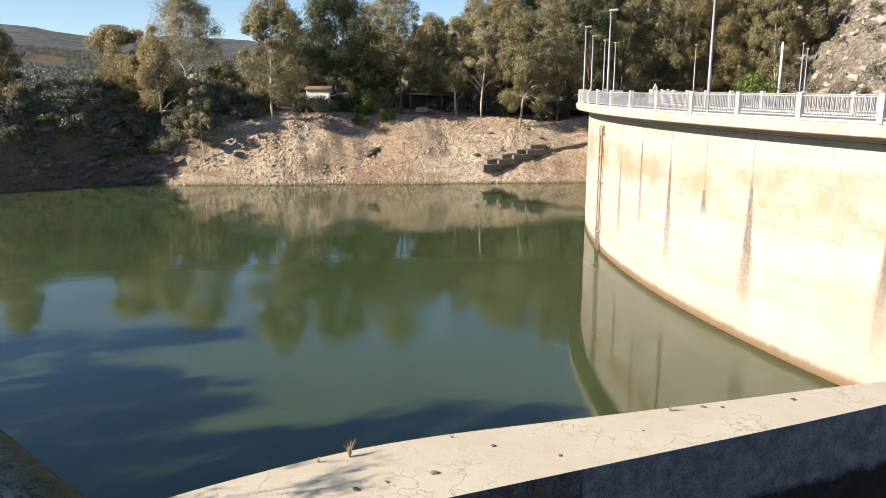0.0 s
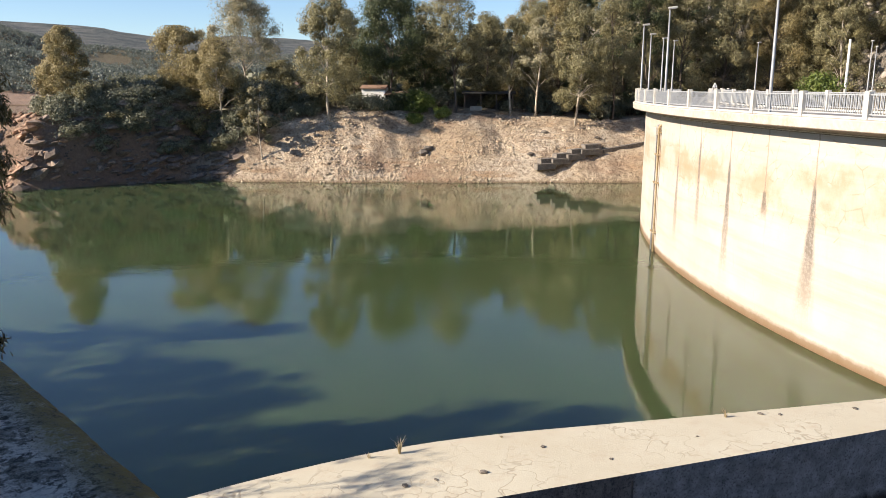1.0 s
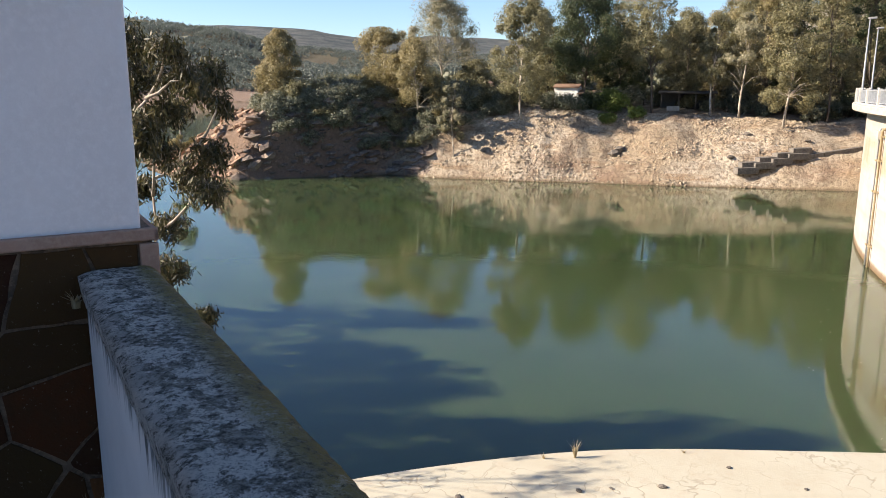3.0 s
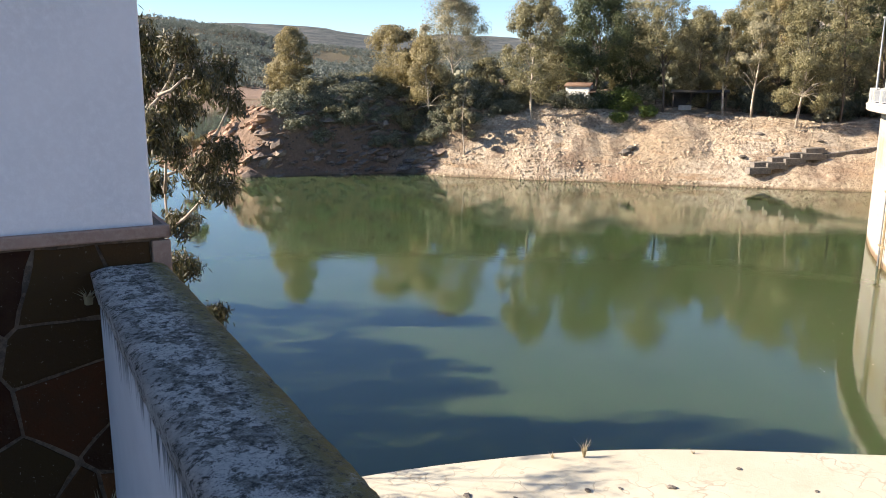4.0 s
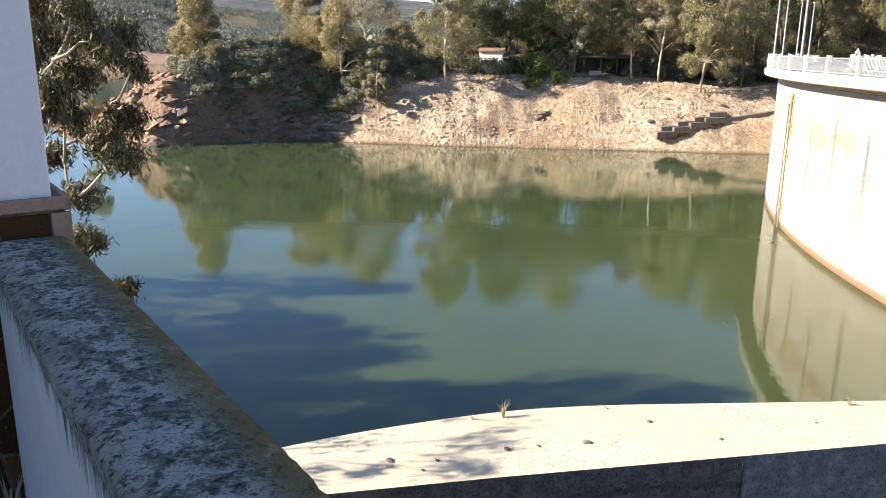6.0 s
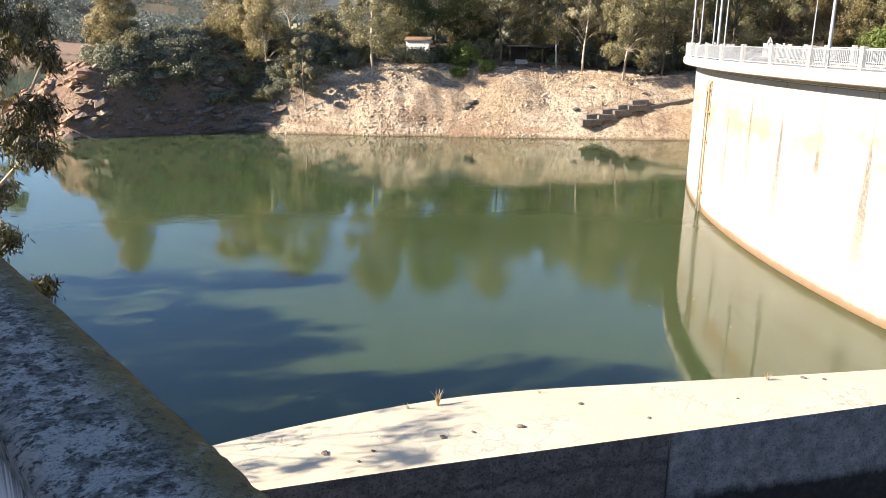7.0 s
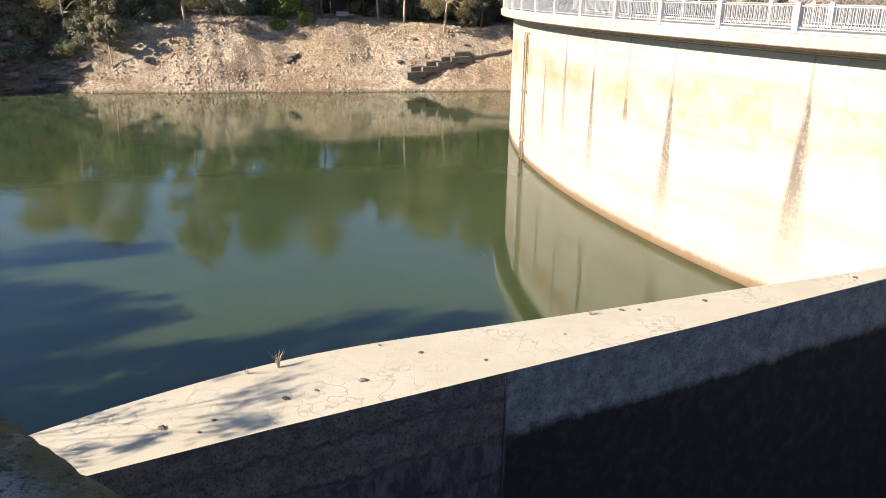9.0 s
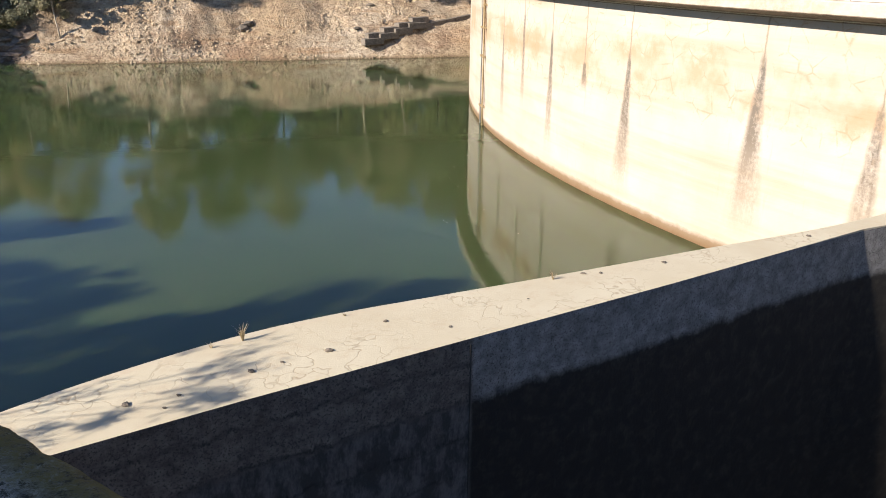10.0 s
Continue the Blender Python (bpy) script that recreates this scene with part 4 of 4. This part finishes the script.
gold, olive, pine = "tall eucalyptus with golden-olive foliage and pale bark", "tall eucalyptus with dull olive foliage above the bank", "dense dark green pine with a rounded crown"
far_trees = [
    # bearing, distance, top, width, leaves, bark, base, clumps, label
    (-29.6, 97.5, 16.6, 5.8, M_GOLD, M_BARK, 0.15, 120, "golden eucalyptus standing alone on the rocky headland"),
    (-36.6, 97, 8.9, 3.6, M_GOLD, M_BARK, 0.25, 26, "small golden tree on the tip of the headland"),
    (-22.4, 100, 17.2, 8.0, M_GOLD, M_BARK, 0.1, 60, gold),
    (-19.9, 95, 15.6, 8.0, M_GOLD, M_BARK, 0.12, 70, gold),
    (-18.0, 107, 21.6, 10.5, M_PALE, M_BARK, 0.42, 62, "broad open-crowned eucalyptus with pale sparse foliage"),
    (-15.6, 106, 13.5, 6.0, M_OLIVE, M_DARKBARK, 0.1, 50, olive),
    (-12.4, 93, 21.0, 7.2, M_OLIVE, M_BARK, 0.18, 95, "tall narrow eucalyptus on the brink of the bank"),
    (-10.6, 104, 18.5, 6.0, M_OLIVE, M_DARKBARK, 0.12, 55, olive),
    (-8.1, 99, 22.0, 10.5, M_PINE, M_DARKBARK, 0.30, 130, pine),
    (-5.6, 106, 18.0, 7.0, M_PINE, M_DARKBARK, 0.1, 60, pine),
    (-3.3, 99, 22.5, 8.5, M_OLIVE, M_DARKBARK, 0.30, 80, olive),
    (-0.8, 106, 19.0, 7.0, M_OLIVE, M_DARKBARK, 0.22, 55, olive),
    (0.7, 100, 18.5, 6.0, M_OLIVE, M_BARK, 0.32, 45, olive),
    (2.5, 98, 18.5, 5.6, M_PALE, M_BARK, 0.38, 40, "thin eucalyptus with a bare pale trunk"),
    (5.3, 96, 20.2, 6.6, M_OLIVE, M_BARK, 0.14, 95, "tall full eucalyptus at the top of the bank"),
    (3.9, 106, 22.5, 7.5, M_GOLD, M_DARKBARK, 0.15, 65, gold),
    (7.9, 103, 23.5, 7.6, M_OLIVE, M_DARKBARK, 0.15, 75, olive),
    (10.3, 107, 24.5, 8.0, M_PINE, M_DARKBARK, 0.12, 75, olive),
    (12.6, 110, 24.0, 8.4, M_OLIVE, M_DARKBARK, 0.08, 80, olive),
    (15.2, 113, 26.0, 9.0, M_OLIVE, M_DARKBARK, 0.08, 80, olive),
    (17.8, 116, 26.0, 8.6, M_GOLD, M_DARKBARK, 0.08, 80, gold),
    (20.3, 118, 27.0, 9.0, M_OLIVE, M_DARKBARK, 0.08, 80, olive),
    (24.2, 116, 25.0, 7.5, M_OLIVE, M_DARKBARK, 0.08, 75, olive),
    (22.4, 112, 25.0, 7.0, M_OLIVE, M_BARK, 0.1, 70, olive),
]
made = []
for i, (az, d, top, w, lv, bk, base, k, lab) in enumerate(far_trees):
    made.append(tree("tree", *bearing(az, d), top, w, lv, bk, 10 + i, base, k, label=lab, group="trees on the far bank"))
# woods up the slope behind, from the same stock
rng = np.random.default_rng(77)
for i in range(58):
    az, d = rng.uniform(1.0, 25), rng.uniform(116, 150)
    if i > 39:
        az, d = rng.uniform(-11, 2), rng.uniform(108, 124)
    src = made[[16, 17, 18, 19, 20, 21, 9, 14][i % 8]]
    x, y = bearing(az, d)
    sc = rng.uniform(0.75, 1.05) * (0.72 if i > 39 else 1)
    copy_thing(src, pose(x, y, height(x, y) - 0.3, 0, 0, rng.uniform(0, 360)) @ Matrix.Diagonal((sc, sc, sc, 1)))


# scrub
def shrub(x, y, w, h, leaves, seed, label, leaf=0.12, per=130, clumps=16, z0=None):
    rng = np.random.default_rng(seed)
    z = height(x, y) - 0.15 if z0 is None else z0
    t = empty("shrub", (x, y, z), label, "shrub", "scrub on the far bank")
    bm = bmesh.new()
    pts, outs = [], []
    for i in range(clumps):
        a, r = rng.uniform(0, 6.283), w / 2 * rng.uniform(0, 0.85)
        c = np.array([r * math.cos(a), r * math.sin(a), h * (0.25 + 0.55 * rng.uniform() * (1 - 0.5 * (2 * r / w) ** 2))])
        if i % 3 == 0:
            tube(bm, [(0, 0, 0), c * 0.5 + (0, 0, 0.1 * h), c], [0.05, 0.03, 0.01], 5)
        k = int(per * rng.uniform(0.6, 1.4))
        d = rng.normal(size=(k, 3))
        d /= np.linalg.norm(d, axis=1)[:, None]
        q = c + d * (w * 0.19 * rng.uniform(0.2, 1, (k, 1)) ** 0.6)
        pts.append(q)
        outs.append(d + np.array([0, 0, 0.35]))
    part("stem", bm, M_DARKBARK, t)
    ob = new("foliage", leaf_mesh("foliage", np.concatenate(pts), leaf, rng, leaves, 0.6, 0.0, np.concatenate(outs)))
    ob.parent = t
    return t


dark_lab = "dark olive scrub bush on the rocky headland"
stock = [shrub(*bearing(-27.5, 92), 3.2, 2.2, M_SCRUB, 1, dark_lab), shrub(*bearing(-25.5, 93), 4.0, 2.8, M_SCRUB, 2, dark_lab, clumps=22),
         shrub(*bearing(-23.5, 93), 2.6, 1.7, M_SCRUB, 3, dark_lab), shrub(*bearing(-21.5, 95), 3.6, 3.2, M_OLIVE, 4, "olive bush among the scrub", clumps=22),
         shrub(*bearing(-19.0, 94), 3.0, 3.0, M_SCRUB, 5, dark_lab, clumps=20)]
rng = np.random.default_rng(21)
n_done, tries = 0, 0
while n_done < 170 and tries < 6000:
    tries += 1
    az, d = rng.uniform(-31, -12.5), rng.uniform(84, 112)
    x, y = bearing(az, d)
    z = height(x, y)
    if z < (5.0 if az < -24.4 else 0.5 + (az + 24.4) * 0.6):
        continue
    sc = rng.uniform(0.55, 1.15)
    copy_thing(stock[int(rng.integers(5))], pose(x, y, z - 0.2, 0, 0, rng.uniform(0, 360)) @ Matrix.Diagonal((sc, sc, sc * (0.7 if z < 7 else 1.0) * rng.uniform(0.8, 1.1), 1)))
    n_done += 1
for i in range(36):
    az, d = rng.uniform(-13, 12), rng.uniform(103, 112)
    x, y = bearing(az, d)
    sc = rng.uniform(0.8, 1.4)
    copy_thing(stock[int(rng.integers(5))], pose(x, y, height(x, y) - 0.2, 0, 0, rng.uniform(0, 360)) @ Matrix.Diagonal((sc, sc, sc, 1)))


def scrub_mass(name, spots, tall, quads, size, leaves, seed, label):
    """Low scrub too thick to count."""
    rng = np.random.default_rng(seed)
    pts, outs = [], []
    for x, y in spots:
        r = tall * rng.uniform(0.5, 1.0)
        q = rng.normal(size=(quads, 3))
        q /= np.linalg.norm(q, axis=1)[:, None]
        outs.append(q + np.array([0, 0, 0.3]))
        pts.append(q * rng.uniform(0.3, 1, (quads, 1)) * np.array([r * 0.8, r * 0.8, r * 0.5]) + np.array([x, y, height(x, y) + r * 0.3]))
    ob = new(name, leaf_mesh(name, np.concatenate(pts), size, rng, leaves, 0.6, 0.0, np.concatenate(outs)))
    return tagged(ob, label, "scrub", kind="stuff")


low = []
while len(low) < 330:
    az, d = rng.uniform(-30.5, -12.5), rng.uniform(84, 104)
    x, y = bearing(az, d)
    if height(x, y) > (5.0 if az < -24.4 else 0.8 + (az + 24.4) * 0.6):
        low.append((x, y))
while len(low) < 520:
    az, d = rng.uniform(-30.5, -22.0), rng.uniform(85, 95)
    x, y = bearing(az, d)
    if height(x, y) > 5.4:
        low.append((x, y))
scrub_mass("headland_scrub", low, 1.7, 230, 0.11, M_SCRUB, 51, "thick grey-green scrub over the headland")
scrub_mass("hillside_scrub", [(rng.uniform(45, 78), rng.uniform(88, 118)) for _ in range(230)], 1.7, 160, 0.13, M_SCRUB, 52, "dark scrub between the limestone crags")
shrub(*bearing(-5.9, 96.3), 4.2, 3.6, M_GREEN, 31, "bright green rounded bush at the top of the bank", clumps=30)
shrub(*bearing(-6.2, 94.0), 2.8, 1.3, M_GREEN, 32, "low green bush on the brink of the bank")
shrub(*bearing(-4.3, 94.2), 2.8, 1.5, M_GREEN, 33, "low green bush on the brink of the bank")
shrub(*bearing(-9.0, 96.0), 5.2, 2.2, M_SCRUB, 34, "dark bush in front of the white hut", clumps=24)
shrub(*bearing(-7.3, 96.2), 4.6, 2.6, M_PINE, 36, "dark green bush beside the hut", clumps=26)
shrub(*bearing(-10.3, 97.0), 3.4, 2.4, M_SCRUB, 37, "dark bush at the corner of the hut", clumps=20)
shrub(*bearing(21.3, 80), 4.6, 2.6, M_GREEN, 35, "bright green bush beside the crest road", z0=9.3, clumps=24)
tree("tree", *bearing(-17.2, 91), 10.8, 3.2, M_PALE, M_BARK, 90, 0.3, 34, leaf=0.14, label="small grey-green tree leaning over the bank", trunk_r=0.09)
# the eucalyptus beside the gatehouse, hanging over the water
def drooping_tree(x, y, z, tips, dist, seed, label):
    """Pale crooked limbs, each ending in hanging sprays of long narrow leaves."""
    rng = np.random.default_rng(seed)
    t = empty("tree", (x, y, z), label, "tree")
    bm = bmesh.new()
    stem = [Vector((0.5 * math.sin(0.5 * i), 0.35 * math.sin(0.8 * i), 1.35 * i)) for i in range(9)]
    tube(bm, stem, [0.17 - 0.017 * i for i in range(9)], 9)
    pts, outs, wood = [], [], stem[3:]
    ends = []
    for az, top, r in tips:
        tx, ty = bearing(az, dist + rng.uniform(-0.9, 0.9))
        ends.append((Vector((tx - x, ty - y, top - z)), r))
    ends.sort(key=lambda e: min((e[0] - p).length for p in stem))
    for tip, r in ends:
        root = min(wood, key=lambda p: (tip - p).length + (0.8 if p.z > tip.z - 0.1 else 0))
        mid = root.lerp(tip, 0.55) + Vector((rng.uniform(-0.12, 0.12), rng.uniform(-0.12, 0.12), 0.14))
        wood = wood + [root.lerp(mid, 0.5), mid]
        tube(bm, [root, root.lerp(mid, 0.5) + Vector((0, 0, -0.05)), mid, tip + Vector((0, 0, 0.05))], [0.030, 0.024, 0.018, 0.007], 6)
        for _ in range(int(20 + 62 * r)):
            d = Vector(rng.normal(size=3))
            d.normalize()
            end = tip + Vector((d.x * r, d.y * r, d.z * r * 0.75)) * rng.uniform(0.3, 0.9)
            hang = rng.uniform(0.10, 0.30)
            low = end + Vector((d.x * 0.10, d.y * 0.10, -hang))
            tube(bm, [tip, end, low], [0.006, 0.004, 0.002], 3)
            k = int(rng.integers(14, 26))
            f = rng.uniform(0, 1, (k, 1))
            pts.append(np.array(end) * (1 - f) + np.array(low) * f + rng.normal(size=(k, 3)) * 0.055)
            outs.append(np.tile(np.array((d.x, d.y, d.z * 0.5)), (k, 1)))
    part("trunk", bm, M_BARK, t, smooth=True)
    crown = new("crown", leaf_mesh("crown", np.concatenate(pts), 0.068, rng, M_DARK, 0.24, 1.5, np.concatenate(outs)))
    crown.parent = t
    return t


# limb tips: bearing, height, spread
drooping_tree(-9.6, 9.7, 1.0, [(-39.0, 11.18, 0.42), (-39.2, 10.66, 0.36), (-37.1, 11.06, 0.30), (-36.4, 10.70, 0.42), (-34.1, 10.75, 0.36), (-35.5, 10.48, 0.30),
              (-33.9, 10.22, 0.30), (-37.4, 10.10, 0.42), (-38.9, 9.95, 0.32), (-39.3, 9.70, 0.26), (-37.8, 9.52, 0.22), (-34.5, 9.45, 0.36), (-36.0, 9.05, 0.40),
              (-34.8, 8.92, 0.34), (-39.0, 8.85, 0.28), (-37.7, 8.28, 0.32), (-37.6, 7.55, 0.32), (-38.4, 7.42, 0.22), (-35.6, 6.60, 0.16), (-40.6, 11.4, 0.5), (-40.8, 10.4, 0.5)],
              13.4, 64, "dark drooping eucalyptus with pale limbs growing beside the gatehouse")
# hidden sapling, added to throw leaf shadows on the weir crest
tree("tree", -8.3, 6.9, 9.6, 3.2, M_DARK, M_BARK, 66, 0.5, 40, 55, 0.08, "unseen young eucalyptus added behind the gatehouse to shade the weir", 0.035, 0.0, 0.09, 3.0, 0.2, 1.6)
# shore trees that throw their shade on the water
for i, (x, y, top, w) in enumerate([(-44.5, 18.9, 20, 6.5), (-43.3, 15.2, 18.5, 5.5), (-41, 12.3, 20, 6.5), (-31, 10.2, 20, 5.5), (-44, 14.0, 15.5, 12), (-38, 10.5, 16.5, 10), (-31, 8.0, 14.5, 9), (-26, 12.4, 13.2, 7)]):
    tree("tree", x, y, top, w, M_OLIVE, M_BARK, 160 + i, 0.3, 55, 60, 0.22, "eucalyptus on the near shore shading the water", group="shore trees")

# ---- things on the far bank ----
hx, hy = bearing(-8.4, 99.5)
hut = empty("hut", (hx, hy, 8.2), "small white hut with a brown tiled roof behind the trees", "hut")
bm = bmesh.new()
box(bm, Matrix.Translation((-1.2, 0, -1.2)), 2.9, 3.0, 3.3, 0.02)
part("wall", bm, M_HUT, hut)
bm = bmesh.new()
box(bm, Matrix.Translation((1.9, 0.3, -1.2)), 3.4, 2.6, 2.5, 0.02)
part("side_wall", bm, M_SHADE, hut, "brown lower annexe wall")
for nm, px_, pz, w_ in (("roof", -1.2, 2.12, 3.2), ("annexe_roof", 1.95, 1.36, 3.6)):
    bm = bmesh.new()
    for s_ in (-1, 1):
        box(bm, Matrix.Translation((px_, s_ * 0.82, pz)) @ pose(0, 0, 0, -s_ * 12, 0, 0), w_, 1.85, 0.12, 0.01)
    part(nm, bm, M_TILE, hut)
hx, hy = bearing(-14.6, 112)
cot = empty("cottage", (hx, hy, height(hx, hy) - 0.2), "low cottage with an orange tiled roof among the trees", "house")
bm = bmesh.new()
box(bm, Matrix.Identity(4), 6, 4, 1.6, 0.02)
part("wall", bm, M_HUT, cot)
bm = bmesh.new()
for s_ in (-1, 1):
    box(bm, Matrix.Translation((0, s_ * 1.1, 1.8)) @ pose(0, 0, 0, -s_ * 16, 0, 0), 6.4, 2.4, 0.14, 0.01)
part("roof", bm, M_TILE, cot)
hx, hy = bearing(-0.9, 104)
shel = empty("shelter", (hx, hy, height(hx, hy) - 0.1), "dark open-fronted timber shelter under the trees", "shelter")
bm = bmesh.new()
box(bm, Matrix.Translation((0, 1.4, 0)), 6.4, 0.15, 2.1)
part("back_wall", bm, M_SHADE, shel)
bm = bmesh.new()
box(bm, Matrix.Translation((0, 0, 2.1)) @ pose(0, 0, 0, 4, 0, 0), 7.0, 3.4, 0.14, 0.02)
part("roof", bm, M_SHADE, shel)
for x in (-3.1, -1, 1, 3.1):
    bm = bmesh.new()
    box(bm, Matrix.Translation((x, -1.4, 0)), 0.14, 0.14, 2.05, 0.01)
    part("post", bm, M_DARKBARK, shel)
bm = bmesh.new()
box(bm, Matrix.Translation((-1.6, -1.9, 0)), 1.5, 0.7, 0.55, 0.03)
bn = part("stone_bench", bm, M_CONC)
bn.location = (hx, hy - 0.6, height(hx - 1.6, hy - 2.5) - 0.05)
tagged(bn, "pale stone bench in front of the shelter", "bench")

# a stepped row of old concrete blocks down the bank, and the low wall that carries on from it
for i in range(4):
    x, y, z = 5.0 + 1.7 * i, 88.0 + 0.85 * i, 1.5 + 0.47 * i
    for k in range(2):
        bm = bmesh.new()
        box(bm, Matrix.Translation((0, 0, -0.12 if k == 0 else 0)), 2.35 - 0.25 * k, 1.0, 0.55 + (0.12 if k == 0 else 0), 0.05)
        b = part("concrete_block", bm, M_OLDC)
        b.matrix_world = pose(x + 0.3 * k, y + 0.55 * k, z + 0.53 * k + 0.03 * (i % 2), 0, -2, 24 + 3 * (i % 3))
        tagged(b, "weathered dark concrete block in a stepped row on the bank", "block", "stepped blocks on the bank")
bm = bmesh.new()
for i in range(6):
    box(bm, pose(11.3 + 1.0 * i, 91.2 + 0.42 * i, 2.5 + 0.15 * i, 0, -8, 22), 1.06, 0.6, 0.85, 0.05)
tagged(part("bank_wall", bm, M_OLDC), "low weathered concrete wall running up the bank", "wall")


def scatter(name, material, count, area, sizes, keep, seed, label, squash=0.75, sink=0.1, dip=0.0):
    rng = np.random.default_rng(seed)
    vs, fs, done = [], [], 0
    for _ in range(count * 8):
        if done >= count:
            break
        x, y = rng.uniform(area[0], area[1]), rng.uniform(area[2], area[3])
        z = height(x, y)
        if not keep(x, y, z):
            continue
        w = sizes[0] + (sizes[1] - sizes[0]) * rng.uniform() ** 3
        i = len(vs)
        tilt = np.array(Matrix.Rotation(radians(dip + rng.uniform(-14, 14)), 3, "Y") @ Matrix.Rotation(radians(rng.uniform(-20, 20)), 3, "X"))
        vs += [tuple(q) for q in rock_verts(rng, squash) @ tilt.T * w + np.array([x, y, z - w * sink])]
        fs += [(a + i, b + i, c + i) for a, b, c in ICO]
        done += 1
    return tagged(mesh_object(name, vs, fs, material), label, "rocks", kind="stuff")


scatter("bank_stones", M_ROCK, 8000, (-34, 24, 82, 99), (0.05, 0.24), lambda x, y, z: 0.05 < z < 7.6 and noise.fractal(Vector((x * 0.13, z * 0.35, 6)), 0.8, 2.0, 3) > 0.02 + max(0, x - 4) * 0.03, 5, "loose tan stones strewn over the eroded bank")
scatter("headland_rocks", M_REDROCK, 1300, (-70, -45, 72, 92), (0.15, 1.3), lambda x, y, z: 0.0 < z < 9.5, 6, "angular reddish rock ledges on the headland", 0.4, 0.22, -24)
scatter("cliff_rocks", M_CLIFF, 900, (-49, -30, 74, 90), (0.2, 1.5), lambda x, y, z: 0.1 < z < 9.0, 16, "brown rocks of the headland cliff, darkened for its shade", 0.45, 0.34, -10)
scatter("hill_rocks", M_LIME, 1500, (45, 82, 86, 120), (0.2, 1.0), lambda x, y, z: z > 8, 7, "pale limestone crags on the hillside", 0.9)
for i, (az, d, w) in enumerate([(-5.6, 90.3, 0.8), (-5.2, 90.6, 0.7), (-5.9, 90.2, 0.5), (3.2, 93.5, 0.6), (6.9, 93.5, 0.5), (2.2, 89.6, 0.6), (5.8, 95, 0.5), (-26.9, 86, 1.9), (-28.3, 85, 1.6), (-24.9, 98, 0.9)]):
    x, y = bearing(az, d)
    rng = np.random.default_rng(300 + i)
    b = mesh_object("boulder", rock_verts(rng, 0.6) * w, ICO, M_LIME if i > 6 else M_DARKROCK)
    b.location = (x, y, height(x, y) + 0.05)
    tagged(b, "pale boulder on the headland" if i > 6 else "dark boulder set in the bare bank", "boulder", "boulders on the bank")


# woods on the hills and beyond the headland
def woods(name, count, dist, quads, size, tall, leaves, seed, az0, az1, label):
    rng = np.random.default_rng(seed)
    pts, outs, done = [], [], 0
    for _ in range(count * 6):
        if done >= count:
            break
        az, d = rng.uniform(az0, az1), dist[0] + (dist[1] - dist[0]) * rng.uniform() ** 0.8
        x, y = bearing(az, d)
        z = height(x, y)
        if z < 3.4 or noise.noise(Vector((x * 0.02, y * 0.02, 8))) < -0.25:
            continue
        r = tall * rng.uniform(0.5, 1.0)
        q = rng.normal(size=(quads, 3))
        q /= np.linalg.norm(q, axis=1)[:, None]
        outs.append(q * 0.55)
        q = q * rng.uniform(0.4, 1, (quads, 1)) * np.array([r * 0.5, r * 0.5, r * 0.55])
        pts.append(q + np.array([x, y, z + r * 0.45]))
        done += 1
    ob = new(name, leaf_mesh(name, np.concatenate(pts), size, rng, leaves, 0.95, 0.0, np.concatenate(outs)))
    return tagged(ob, label, "woods", kind="stuff")


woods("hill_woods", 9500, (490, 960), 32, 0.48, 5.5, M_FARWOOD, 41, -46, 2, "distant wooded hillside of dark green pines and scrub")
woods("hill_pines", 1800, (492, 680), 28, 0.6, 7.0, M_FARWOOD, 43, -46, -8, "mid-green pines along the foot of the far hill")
woods("plateau_scrub", 700, (113, 300), 40, 0.45, 4.0, M_SCRUB, 42, -30, 3, "scrub and low trees behind the bank")

# flecks drifting on the water
rng = np.random.default_rng(9)
vs, fs = [], []
for i in range(26):
    x, y = rng.normal(4.6 + 0.06 * 12, 1.0), rng.uniform(23, 50)
    x += (y - 23) * 0.10 - 0.6
    r = rng.uniform(0.012, 0.035)
    k = len(vs)
    vs += [(x + r * math.cos(a) * rng.uniform(0.6, 1), y + 1.3 * r * math.sin(a), 0.006) for a in (0, 1.2, 2.5, 3.7, 5.0)]
    fs.append((k, k + 1, k + 2, k + 3, k + 4))
tagged(mesh_object("water_flecks", vs, fs, M_CONC), "pale leaf flecks floating near the dam", "debris", kind="stuff")
